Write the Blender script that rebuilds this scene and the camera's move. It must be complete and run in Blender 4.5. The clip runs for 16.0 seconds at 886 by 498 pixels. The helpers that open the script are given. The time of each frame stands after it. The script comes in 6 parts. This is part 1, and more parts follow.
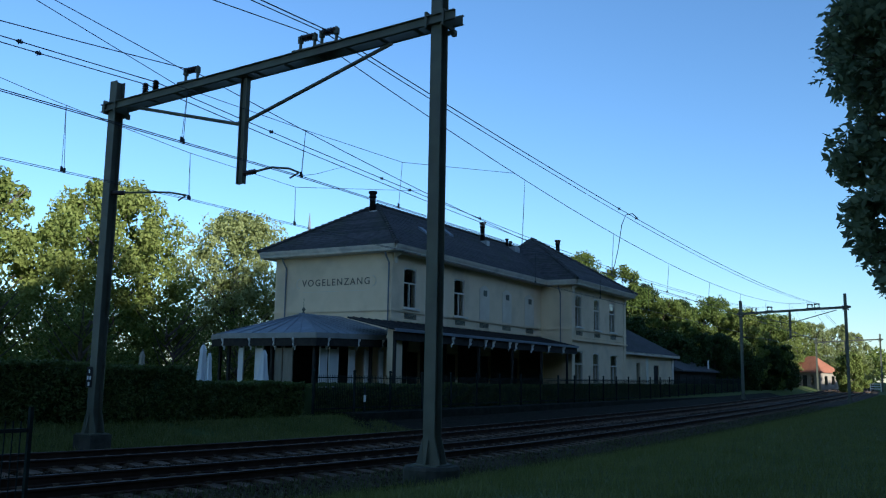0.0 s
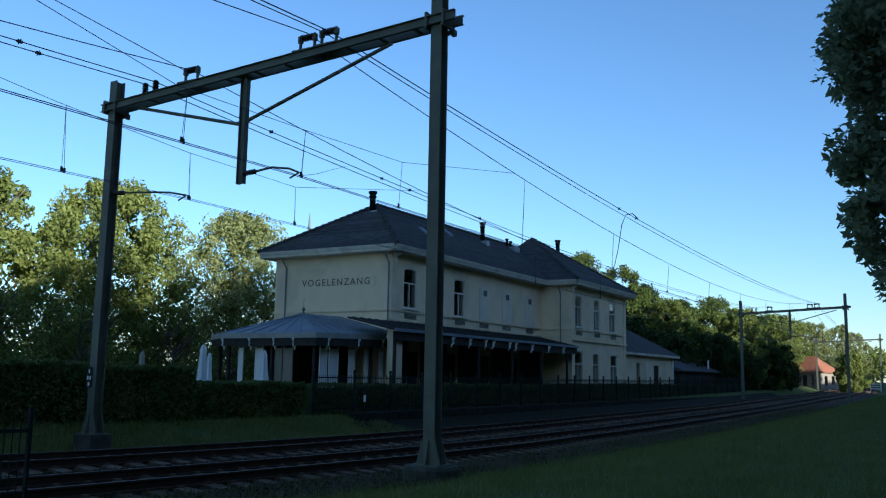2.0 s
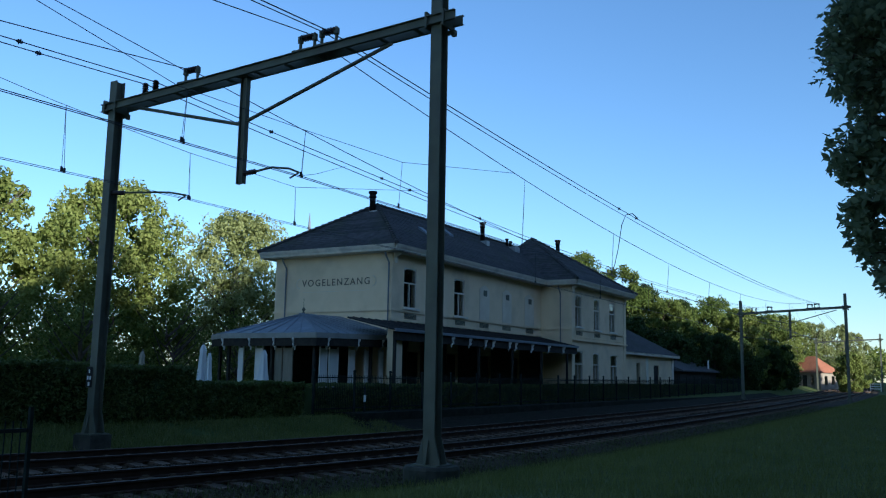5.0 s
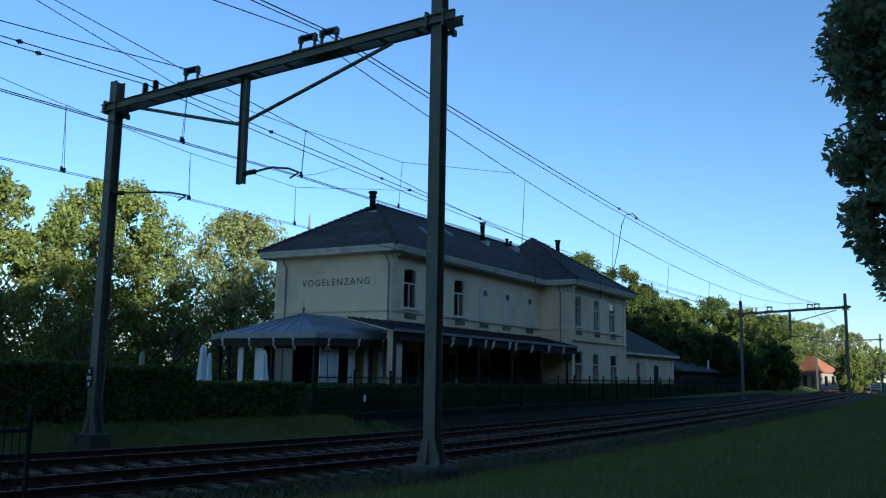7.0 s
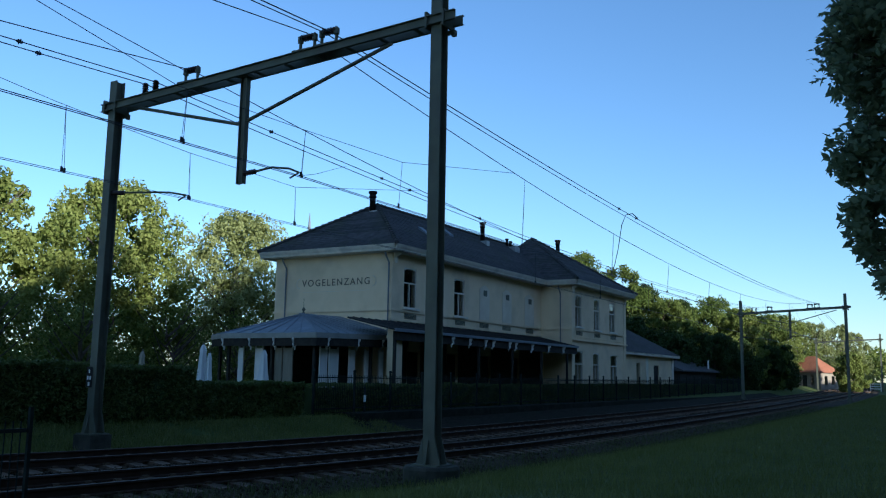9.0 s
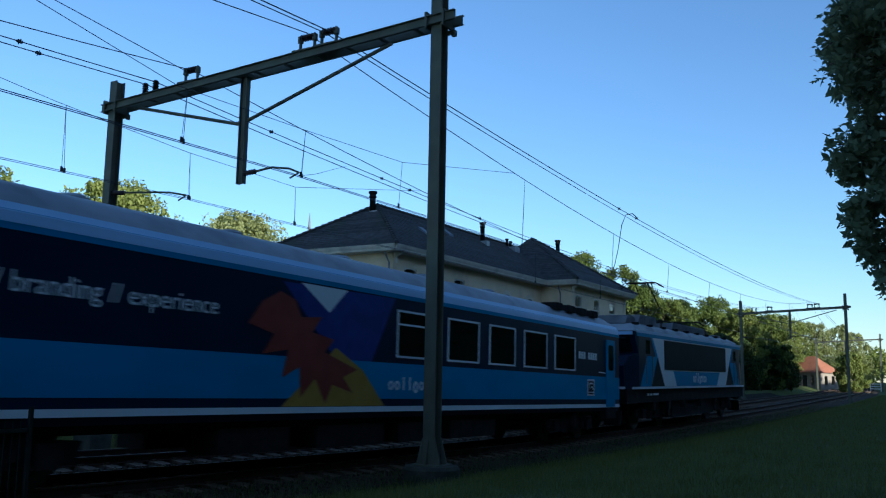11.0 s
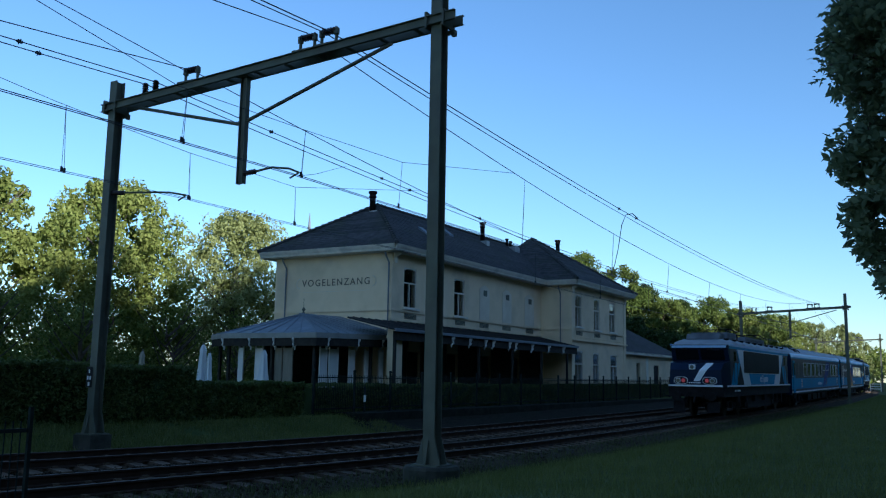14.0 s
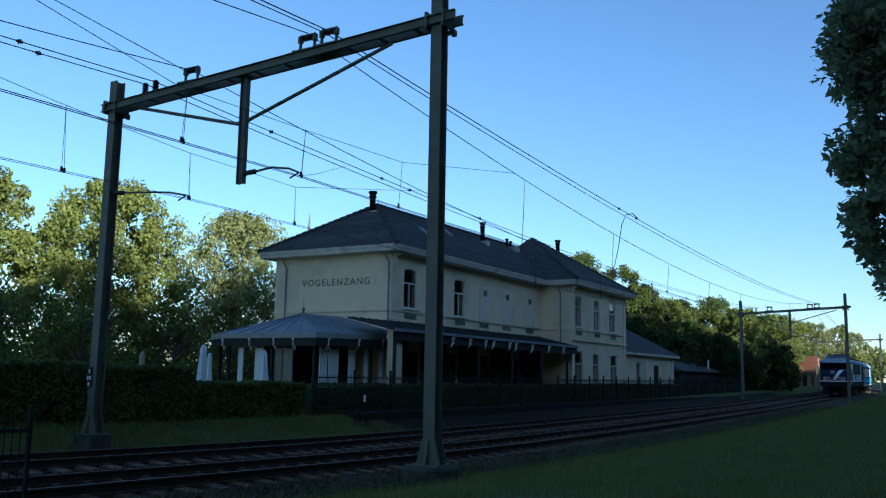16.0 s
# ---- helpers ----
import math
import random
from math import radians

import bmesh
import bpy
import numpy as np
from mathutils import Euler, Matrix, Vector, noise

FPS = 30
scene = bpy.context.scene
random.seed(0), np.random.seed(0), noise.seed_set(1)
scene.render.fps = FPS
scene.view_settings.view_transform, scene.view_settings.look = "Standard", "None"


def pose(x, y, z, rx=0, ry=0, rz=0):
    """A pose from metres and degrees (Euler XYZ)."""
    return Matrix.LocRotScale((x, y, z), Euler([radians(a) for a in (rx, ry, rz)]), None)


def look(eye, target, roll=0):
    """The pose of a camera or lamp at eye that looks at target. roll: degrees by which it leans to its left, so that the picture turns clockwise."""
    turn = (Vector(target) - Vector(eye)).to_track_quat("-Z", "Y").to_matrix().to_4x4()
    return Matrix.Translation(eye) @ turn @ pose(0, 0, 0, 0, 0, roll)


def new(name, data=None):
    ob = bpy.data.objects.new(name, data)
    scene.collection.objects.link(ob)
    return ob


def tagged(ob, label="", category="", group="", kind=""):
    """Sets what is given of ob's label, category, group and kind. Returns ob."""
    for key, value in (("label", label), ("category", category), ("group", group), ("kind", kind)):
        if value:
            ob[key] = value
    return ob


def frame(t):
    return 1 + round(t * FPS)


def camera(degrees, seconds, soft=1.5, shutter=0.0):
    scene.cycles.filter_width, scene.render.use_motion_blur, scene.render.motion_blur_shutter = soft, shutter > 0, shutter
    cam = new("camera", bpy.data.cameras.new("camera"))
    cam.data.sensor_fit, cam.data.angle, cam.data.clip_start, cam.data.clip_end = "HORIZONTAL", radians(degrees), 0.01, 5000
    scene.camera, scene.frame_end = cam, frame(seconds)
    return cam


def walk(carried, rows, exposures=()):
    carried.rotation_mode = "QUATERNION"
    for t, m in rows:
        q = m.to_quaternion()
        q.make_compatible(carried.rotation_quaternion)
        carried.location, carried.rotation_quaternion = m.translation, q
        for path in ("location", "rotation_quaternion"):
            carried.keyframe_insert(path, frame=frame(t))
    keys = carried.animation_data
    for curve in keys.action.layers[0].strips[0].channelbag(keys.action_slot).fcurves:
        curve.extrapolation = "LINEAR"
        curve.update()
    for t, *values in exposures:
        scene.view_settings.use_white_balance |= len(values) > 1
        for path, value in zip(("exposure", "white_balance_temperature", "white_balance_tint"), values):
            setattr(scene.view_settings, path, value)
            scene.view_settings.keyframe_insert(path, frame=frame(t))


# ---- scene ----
# camera: stands still beside the line
cam = camera(53.35, 16.0, soft=1.15, shutter=0.12)
YAW, PITCH = radians(59.412), radians(8.182)
EYE = Vector((0, 0, 1.796))
AIM = EYE + Vector((math.sin(YAW) * math.cos(PITCH), math.cos(YAW) * math.cos(PITCH), math.sin(PITCH)))
STAND = look(EYE, AIM, 0.989)
walk(cam, [(0.0, STAND), (16.0, STAND)], exposures=[(0.0, 0.70, 5350, 8), (11.2, 0.70, 5350, 8), (12.4, 0.76, 5350, 8), (16.0, 0.76, 5350, 8)])

# evening daylight: low sun behind the viewer, clear sky
SUN_EL, SUN_AZ = radians(14.0), radians(205.0)
world = bpy.data.worlds.new("evening_sky")
scene.world = world
world.use_nodes = True
wn = world.node_tree.nodes
sky = wn.new("ShaderNodeTexSky")
sky.sky_type = "NISHITA"
sky.sun_disc = False
sky.sun_elevation, sky.sun_rotation = SUN_EL, SUN_AZ
sky.air_density, sky.dust_density, sky.ozone_density = 1.0, 0.2, 3.0
wn["Background"].inputs["Strength"].default_value = 0.12
world.node_tree.links.new(sky.outputs[0], wn["Background"].inputs["Color"])
sun = new("sun", bpy.data.lights.new("sun", "SUN"))
sun.data.energy, sun.data.angle, sun.data.color = 5.0, radians(0.6), (1.0, 0.92, 0.76)
TO_SUN = Vector((math.sin(SUN_AZ) * math.cos(SUN_EL), math.cos(SUN_AZ) * math.cos(SUN_EL), math.sin(SUN_EL)))
sun.matrix_world = look(TO_SUN * 300, (0, 0, 0))


# ---------- materials ----------
def mat(name, c1, c2=None, scale=3.0, rough=0.6, metal=0.0, bump=0.0, bscale=40.0, stain=None, stain_scale=0.6, spec=0.5, per_object=0.0, stretch=(1, 1, 1)):
    m = bpy.data.materials.new(name)
    m.use_nodes = True
    nt = m.node_tree
    n, ln = nt.nodes, nt.links.new
    b = n["Principled BSDF"]
    b.inputs["Roughness"].default_value = rough
    b.inputs["Metallic"].default_value = metal
    b.inputs["Specular IOR Level"].default_value = 0.1 if rough >= 0.8 else spec
    co = n.new("ShaderNodeTexCoord")
    mp = n.new("ShaderNodeMapping")
    mp.inputs["Scale"].default_value = stretch
    ln(co.outputs["Object"], mp.inputs["Vector"])
    no = n.new("ShaderNodeTexNoise")
    no.inputs["Scale"].default_value = scale
    no.inputs["Detail"].default_value = 6
    ln(mp.outputs[0], no.inputs["Vector"])
    mx = n.new("ShaderNodeMix")
    mx.data_type = "RGBA"
    mx.inputs[6].default_value = (*c1, 1)
    mx.inputs[7].default_value = (*(c2 or c1), 1)
    ramp = n.new("ShaderNodeMapRange")
    ramp.inputs["From Min"].default_value, ramp.inputs["From Max"].default_value = 0.3, 0.7
    ln(no.outputs["Fac"], ramp.inputs["Value"])
    ln(ramp.outputs[0], mx.inputs[0])
    col = mx.outputs[2]
    if stain:
        n2 = n.new("ShaderNodeTexNoise")
        n2.inputs["Scale"].default_value = stain_scale
        n2.inputs["Detail"].default_value = 8
        ln(mp.outputs[0], n2.inputs["Vector"])
        r2 = n.new("ShaderNodeMapRange")
        r2.inputs["From Min"].default_value, r2.inputs["From Max"].default_value, r2.inputs["To Max"].default_value = 0.5, 0.75, 0.7
        ln(n2.outputs["Fac"], r2.inputs["Value"])
        m2 = n.new("ShaderNodeMix")
        m2.data_type = "RGBA"
        ln(r2.outputs[0], m2.inputs[0])
        ln(col, m2.inputs[6])
        m2.inputs[7].default_value = (*stain, 1)
        col = m2.outputs[2]
    if per_object:
        oi = n.new("ShaderNodeObjectInfo")
        hs = n.new("ShaderNodeHueSaturation")
        r3 = n.new("ShaderNodeMapRange")
        r3.inputs["To Min"].default_value, r3.inputs["To Max"].default_value = 1 - per_object, 1 + per_object
        ln(oi.outputs["Random"], r3.inputs["Value"])
        ln(r3.outputs[0], hs.inputs["Value"])
        ln(col, hs.inputs["Color"])
        col = hs.outputs[0]
    ln(col, b.inputs["Base Color"])
    if bump:
        n3 = n.new("ShaderNodeTexNoise")
        n3.inputs["Scale"].default_value = bscale
        n3.inputs["Detail"].default_value = 4
        ln(mp.outputs[0], n3.inputs["Vector"])
        bp = n.new("ShaderNodeBump")
        bp.inputs["Strength"].default_value = bump
        bp.inputs["Distance"].default_value = 0.02
        ln(n3.outputs["Fac"], bp.inputs["Height"])
        ln(bp.outputs[0], b.inputs["Normal"])
    return m


def leaf_mat(name, c1, c2, scale=0.6, thru=0.35):
    m = bpy.data.materials.new(name)
    m.use_nodes = True
    n, ln = m.node_tree.nodes, m.node_tree.links.new
    b = n["Principled BSDF"]
    b.inputs["Roughness"].default_value = 0.6
    b.inputs["Specular IOR Level"].default_value = 0.15
    geo = n.new("ShaderNodeNewGeometry")
    no = n.new("ShaderNodeTexNoise")
    no.inputs["Scale"].default_value = scale
    ln(geo.outputs["Position"], no.inputs["Vector"])
    ad = n.new("ShaderNodeMath")
    ad.operation = "MULTIPLY_ADD"
    ad.inputs[1].default_value, ad.inputs[2].default_value = 0.5, -0.25
    ln(geo.outputs["Random Per Island"], ad.inputs[0])
    a2 = n.new("ShaderNodeMath")
    ln(no.outputs["Fac"], a2.inputs[0])
    ln(ad.outputs[0], a2.inputs[1])
    r = n.new("ShaderNodeMapRange")
    r.inputs["From Min"].default_value, r.inputs["From Max"].default_value = 0.25, 0.75
    ln(a2.outputs[0], r.inputs["Value"])
    mx = n.new("ShaderNodeMix")
    mx.data_type = "RGBA"
    mx.inputs[6].default_value, mx.inputs[7].default_value = (*c1, 1), (*c2, 1)
    ln(r.outputs[0], mx.inputs[0])
    ln(mx.outputs[2], b.inputs["Base Color"])
    tr = n.new("ShaderNodeBsdfTranslucent")
    ln(mx.outputs[2], tr.inputs["Color"])
    ms = n.new("ShaderNodeMixShader")
    ms.inputs[0].default_value = thru
    ln(b.outputs[0], ms.inputs[1])
    ln(tr.outputs[0], ms.inputs[2])
    ln(ms.outputs[0], n["Material Output"].inputs["Surface"])
    return m


def glass_mat(name, tint=(0.9, 0.95, 0.95)):
    m = bpy.data.materials.new(name)
    m.use_nodes = True
    b = m.node_tree.nodes["Principled BSDF"]
    b.inputs["Base Color"].default_value = (*tint, 1)
    b.inputs["Roughness"].default_value = 0.02
    b.inputs["Transmission Weight"].default_value = 1.0
    b.inputs["IOR"].default_value = 1.35
    return m


def glow_mat(name, colour, strength):
    m = bpy.data.materials.new(name)
    m.use_nodes = True
    b = m.node_tree.nodes["Principled BSDF"]
    b.inputs["Base Color"].default_value = (*colour, 1)
    b.inputs["Emission Color"].default_value = (*colour, 1)
    b.inputs["Emission Strength"].default_value = strength
    return m


M_STEEL = mat("galvanised_steel", (0.112, 0.113, 0.076), (0.158, 0.157, 0.110), 2.0, 0.65, 0.2, 0.15, 30, stain=(0.12, 0.11, 0.09), stain_scale=1.2)
M_WIRE = mat("dark_wire", (0.05, 0.05, 0.05), (0.07, 0.07, 0.07), 5, 0.5, 0.6)
M_PORC = mat("brown_porcelain", (0.05, 0.03, 0.025), (0.07, 0.045, 0.035), 6, 0.25)
M_CONC = mat("weathered_concrete", (0.055, 0.052, 0.04), (0.10, 0.092, 0.07), 4, 0.85, 0, 0.4, 30, stain=(0.035, 0.04, 0.022), stain_scale=1.5)
M_SLEEPER = mat("dusty_concrete_sleeper", (0.10, 0.066, 0.042), (0.19, 0.135, 0.09), 3, 0.85, 0, 0.3, 40, stain=(0.07, 0.045, 0.03), per_object=0.25)
M_RAIL = mat("rusty_rail_side", (0.040, 0.024, 0.016), (0.068, 0.040, 0.026), 3, 0.8, 0.1)
M_RAILTOP = mat("worn_rail_head", (0.070, 0.054, 0.042), (0.11, 0.088, 0.07), 2, 0.7, 0.35, stretch=(0.2, 8, 8))
M_STONE = mat("ballast_stone", (0.030, 0.020, 0.011), (0.072, 0.050, 0.030), 9, 0.9, 0, 0.5, 30, stain=(0.035, 0.028, 0.016), stain_scale=2)
M_WALL = mat("cream_stucco", (0.75, 0.595, 0.375), (0.81, 0.65, 0.425), 1.2, 0.85, 0, 0.25, 60, stain=(0.52, 0.42, 0.28), stain_scale=0.5)
M_TRIM = mat("off_white_trim_paint", (0.66, 0.59, 0.46), (0.74, 0.67, 0.54), 3, 0.6, 0, 0.1, 30, stain=(0.40, 0.37, 0.31), stain_scale=1.2)
M_WHITE = mat("white_paint", (0.72, 0.69, 0.62), (0.78, 0.75, 0.68), 3, 0.5, stain=(0.6, 0.58, 0.55))
M_DARKCONC = mat("dark_concrete", (0.014, 0.016, 0.012), (0.030, 0.032, 0.022), 3, 0.9, 0, 0.5, 20, stain=(0.012, 0.016, 0.008), stain_scale=1.0)
M_DARKSTRIP = mat("dark_ground", (0.012, 0.010, 0.006), (0.030, 0.024, 0.015), 5, 0.95, 0, 0.5, 25, stain=(0.014, 0.018, 0.007), stain_scale=1.0)
M_FASCIA = mat("weathered_grey_eaves_paint", (0.27, 0.26, 0.225), (0.36, 0.345, 0.30), 3, 0.7, 0, 0.1, 25, stain=(0.18, 0.17, 0.14), stain_scale=1.5)
M_BUFF = mat("pale_buff_brick", (0.26, 0.21, 0.16), (0.34, 0.28, 0.21), 2, 0.9, 0, 0.3, 20)
M_SLATE = mat("dark_roof_tile", (0.052, 0.049, 0.049), (0.092, 0.086, 0.082), 3, 0.82, 0, 0.5, 25, stain=(0.06, 0.065, 0.04), stain_scale=0.8, per_object=0.2)
M_ZINC = mat("blue_grey_zinc", (0.16, 0.18, 0.20), (0.22, 0.24, 0.26), 2, 0.65, 0.15, 0.1, 20, stain=(0.14, 0.16, 0.18))
# dark wood; on the wall boards it stands in for the veranda's shade
M_DARKWOOD_SHADE = mat("dark_wood_and_veranda_shade", (0.030, 0.028, 0.025), (0.052, 0.047, 0.038), 4, 0.85)
M_AWNING = mat("dark_weathered_zinc", (0.034, 0.033, 0.032), (0.058, 0.056, 0.053), 2, 0.85, 0.0, 0.1, 20, stain=(0.05, 0.05, 0.05))
M_BLIND = mat("pale_stucco_infill", (0.70, 0.60, 0.44), (0.76, 0.66, 0.50), 2, 0.85, 0, 0.2, 40, stain=(0.58, 0.49, 0.35))
M_FENCE = mat("dark_green_fence_paint", (0.015, 0.022, 0.018), (0.028, 0.035, 0.03), 5, 0.82)
M_BARK = mat("grey_brown_bark", (0.075, 0.06, 0.045), (0.14, 0.115, 0.09), 6, 0.9, 0, 0.8, 14, stretch=(1, 1, 0.25))
M_GLASS = glass_mat("clear_window_glass")
M_TILE = mat("orange_clay_tile", (0.29, 0.11, 0.06), (0.40, 0.16, 0.09), 4, 0.8, 0, 0.5, 12, stain=(0.25, 0.10, 0.06))
M_CANVAS = mat("off_white_canvas", (0.68, 0.68, 0.66), (0.76, 0.76, 0.74), 4, 0.85, 0, 0.3, 12, stretch=(1, 1, 0.2))
M_LETTER = mat("black_lettering_paint", (0.13, 0.11, 0.085), (0.17, 0.145, 0.11), 5, 0.8)
M_INNER = mat("dim_room_plaster", (0.10, 0.09, 0.08), (0.14, 0.12, 0.10), 2, 0.9)
# train
M_NAVY = mat("navy_vehicle_paint", (0.009, 0.018, 0.042), (0.012, 0.023, 0.050), 1.5, 0.36, 0, stain=(0.02, 0.026, 0.05), stain_scale=0.5, stretch=(0.4, 1, 1), spec=0.10)
M_BLUE = mat("bright_blue_vehicle_paint", (0.010, 0.245, 0.46), (0.014, 0.285, 0.52), 1.5, 0.42, 0, stain=(0.03, 0.19, 0.35), stain_scale=0.5, stretch=(0.4, 1, 1), spec=0.12)
M_PALE = mat("pale_blue_vehicle_stripe", (0.36, 0.56, 0.78), (0.44, 0.62, 0.84), 1.5, 0.4, stretch=(0.4, 1, 1))
M_LIVERY_WHITE = mat("white_vehicle_paint", (0.84, 0.85, 0.84), (0.90, 0.91, 0.90), 1.5, 0.40, stain=(0.68, 0.68, 0.68), stretch=(0.4, 1, 1))
M_TROOF = mat("dusty_grey_vehicle_roof", (0.27, 0.28, 0.30), (0.36, 0.37, 0.39), 1.2, 0.55, 0.1, 0.1, 10, stain=(0.08, 0.08, 0.09), stain_scale=0.8)
M_LOCOROOF = mat("sooty_grey_locomotive_roof", (0.30, 0.31, 0.32), (0.38, 0.385, 0.395), 1.4, 0.6, 0.1, 0.15, 10, stain=(0.06, 0.055, 0.05), stain_scale=0.9)
M_FROST = mat("dark_frosted_pane", (0.035, 0.042, 0.055), (0.05, 0.058, 0.07), 2, 0.4)
M_BEIGE = mat("beige_terrace_curtain", (0.26, 0.23, 0.17), (0.36, 0.32, 0.24), 4, 0.9, 0, 0.3, 12, stretch=(4, 4, 0.3))
M_LEAD = mat("pale_lead_flashing", (0.30, 0.30, 0.29), (0.42, 0.41, 0.39), 3, 0.5, 0.2, 0.2, 20)
M_ROOFBOX = mat("sooty_grey_roof_equipment", (0.12, 0.122, 0.126), (0.19, 0.19, 0.193), 2, 0.7, 0.1, 0.2, 12, stain=(0.05, 0.045, 0.04))
M_UNDER = mat("black_brown_underframe", (0.015, 0.013, 0.012), (0.030, 0.026, 0.024), 4, 0.8, 0.1)
M_WHEEL = mat("oily_wheel_steel", (0.05, 0.042, 0.036), (0.09, 0.075, 0.065), 5, 0.6, 0.6)
M_TGLASS = mat("dark_tinted_glass", (0.006, 0.007, 0.008), (0.009, 0.010, 0.012), 1, 0.05)
M_LOUVRE = mat("black_louvre_panel", (0.010, 0.011, 0.013), (0.018, 0.019, 0.022), 3, 0.6, spec=0.1)
M_PURPLE = mat("violet_blue_paint_streak", (0.022, 0.038, 0.19), (0.034, 0.055, 0.27), 3, 0.5, spec=0.15)
M_GOLD = mat("yellow_paint_mark", (0.44, 0.24, 0.03), (0.50, 0.29, 0.05), 3, 0.4)
M_RED = mat("red_paint_figure", (0.22, 0.028, 0.022), (0.31, 0.05, 0.03), 3, 0.4)
M_REDLAMP = glow_mat("red_tail_lamp", (0.8, 0.10, 0.10), 0.09)
M_LENS = mat("silvery_lamp_lens", (0.75, 0.77, 0.75), (0.85, 0.87, 0.85), 3, 0.25, 0.0)


# ---------- building blocks ----------
def link(name, bm, mats, parent=None, label="", smooth=False):
    me = bpy.data.meshes.new(name)
    bmesh.ops.recalc_face_normals(bm, faces=bm.faces)
    bm.to_mesh(me)
    bm.free()
    for m in (mats if isinstance(mats, (list, tuple)) else [mats]):
        me.materials.append(m)
    if smooth:
        me.polygons.foreach_set("use_smooth", [True] * len(me.polygons))
    ob = new(name, me)
    if parent is not None:
        ob.parent = parent
    if label:
        tagged(ob, label)
    return ob


def part(name, bm, material, parent, label="", smooth=False):
    return link(name, bm, material, parent, label, smooth)


def raw(name, verts, faces, material, parent=None):
    me = bpy.data.meshes.new(name)
    me.from_pydata(verts, [], faces)
    me.materials.append(material)
    ob = new(name, me)
    if parent is not None:
        ob.parent = parent
    return ob


def thing(name, at, label, category, group="", kind=""):
    ob = new(name)
    ob.empty_display_size = 0.2
    ob.matrix_basis = at if isinstance(at, Matrix) else Matrix.Translation(at)
    return tagged(ob, label, category, group, kind)


def box(bm, x0, x1, y0, y1, z0, z1, mi=0):
    v = [bm.verts.new((x, y, z)) for x in (x0, x1) for y in (y0, y1) for z in (z0, z1)]
    for q in ((0, 1, 3, 2), (4, 6, 7, 5), (0, 4, 5, 1), (2, 3, 7, 6), (0, 2, 6, 4), (1, 5, 7, 3)):
        bm.faces.new([v[i] for i in q]).material_index = mi
    return v


def cbox(bm, c, s, mi=0):
    return box(bm, c[0] - s[0] / 2, c[0] + s[0] / 2, c[1] - s[1] / 2, c[1] + s[1] / 2, c[2] - s[2] / 2, c[2] + s[2] / 2, mi)


def prism(bm, pts, axis, a, b, mi=0):
    """A flat outline pushed along an axis; pts are the other two coordinates in x, y, z order."""
    def put(p, h):
        return {"x": (h, p[0], p[1]), "y": (p[0], h, p[1]), "z": (p[0], p[1], h)}[axis]
    lo = [bm.verts.new(put(p, a)) for p in pts]
    hi = [bm.verts.new(put(p, b)) for p in pts]
    bm.faces.new(lo).material_index = mi
    bm.faces.new(hi).material_index = mi
    for i in range(len(pts)):
        j = (i + 1) % len(pts)
        bm.faces.new((lo[i], lo[j], hi[j], hi[i])).material_index = mi


def tube(bm, pts, r, n=6, r2=None, mi=0):
    pts = [Vector(p) for p in pts]
    rings = []
    for i, p in enumerate(pts):
        d = (pts[min(i + 1, len(pts) - 1)] - pts[max(i - 1, 0)]).normalized()
        u = d.cross(Vector((0, 0, 1)))
        u = (u if u.length > 0.05 else d.cross(Vector((0, 1, 0)))).normalized()
        w = d.cross(u)
        rr = r if r2 is None else r + (r2 - r) * i / max(1, len(pts) - 1)
        rings.append([bm.verts.new(p + (u * math.cos(2 * math.pi * k / n) + w * math.sin(2 * math.pi * k / n)) * rr) for k in range(n)])
    for a, b in zip(rings, rings[1:]):
        for k in range(n):
            bm.faces.new((a[k], a[(k + 1) % n], b[(k + 1) % n], b[k])).material_index = mi
    bm.faces.new(rings[0]).material_index = mi
    bm.faces.new(rings[-1][::-1]).material_index = mi


def revolve(bm, rows, n=12, at=(0, 0, 0), mi=0):
    rings = [[bm.verts.new((at[0] + r * math.cos(2 * math.pi * k / n), at[1] + r * math.sin(2 * math.pi * k / n), at[2] + z)) for k in range(n)] for r, z in rows]
    for a, b in zip(rings, rings[1:]):
        for k in range(n):
            bm.faces.new((a[k], a[(k + 1) % n], b[(k + 1) % n], b[k])).material_index = mi
    bm.faces.new(rings[0]).material_index = mi
    bm.faces.new(rings[-1]).material_index = mi


def holed(bm, u0, u1, z0, z1, holes, place):
    """Wall slabs round rectangular openings; place(u0, u1, z0, z1) adds one slab."""
    cuts = sorted({u0, u1, *[h[0] for h in holes], *[h[1] for h in holes]})
    for a, b in zip(cuts, cuts[1:]):
        z = z0
        for h in sorted((h for h in holes if h[0] <= a + 1e-6 and h[1] >= b - 1e-6), key=lambda h: h[2]):
            if h[2] > z:
                place(a, b, z, h[2])
            z = h[3]
        if z < z1:
            place(a, b, z, z1)
    bmesh.ops.remove_doubles(bm, verts=bm.verts, dist=0.0005)


BM = bmesh.new

# ---------- lie of the land ----------
PX = np.array([-400, -50, 4, 7, 10, 15, 22, 35, 50, 66, 83, 103, 141, 200, 300, 3000.0])
PZ = np.array([0.6, 0.35, 0.26, 0.20, 0.13, 0.02, -0.07, -0.09, -0.03, 0.05, 0.24, 0.38, 0.60, 0.85, 1.0, 1.0])
_gx = np.arange(-400, 1200, 1.0)
_gz = np.interp(_gx, PX, PZ)
_gz = np.convolve(np.pad(_gz, 4, mode="edge"), np.ones(9) / 9, "valid")


def top(x):
    """Height of the rail heads along the line."""
    return np.interp(x, _gx, _gz)


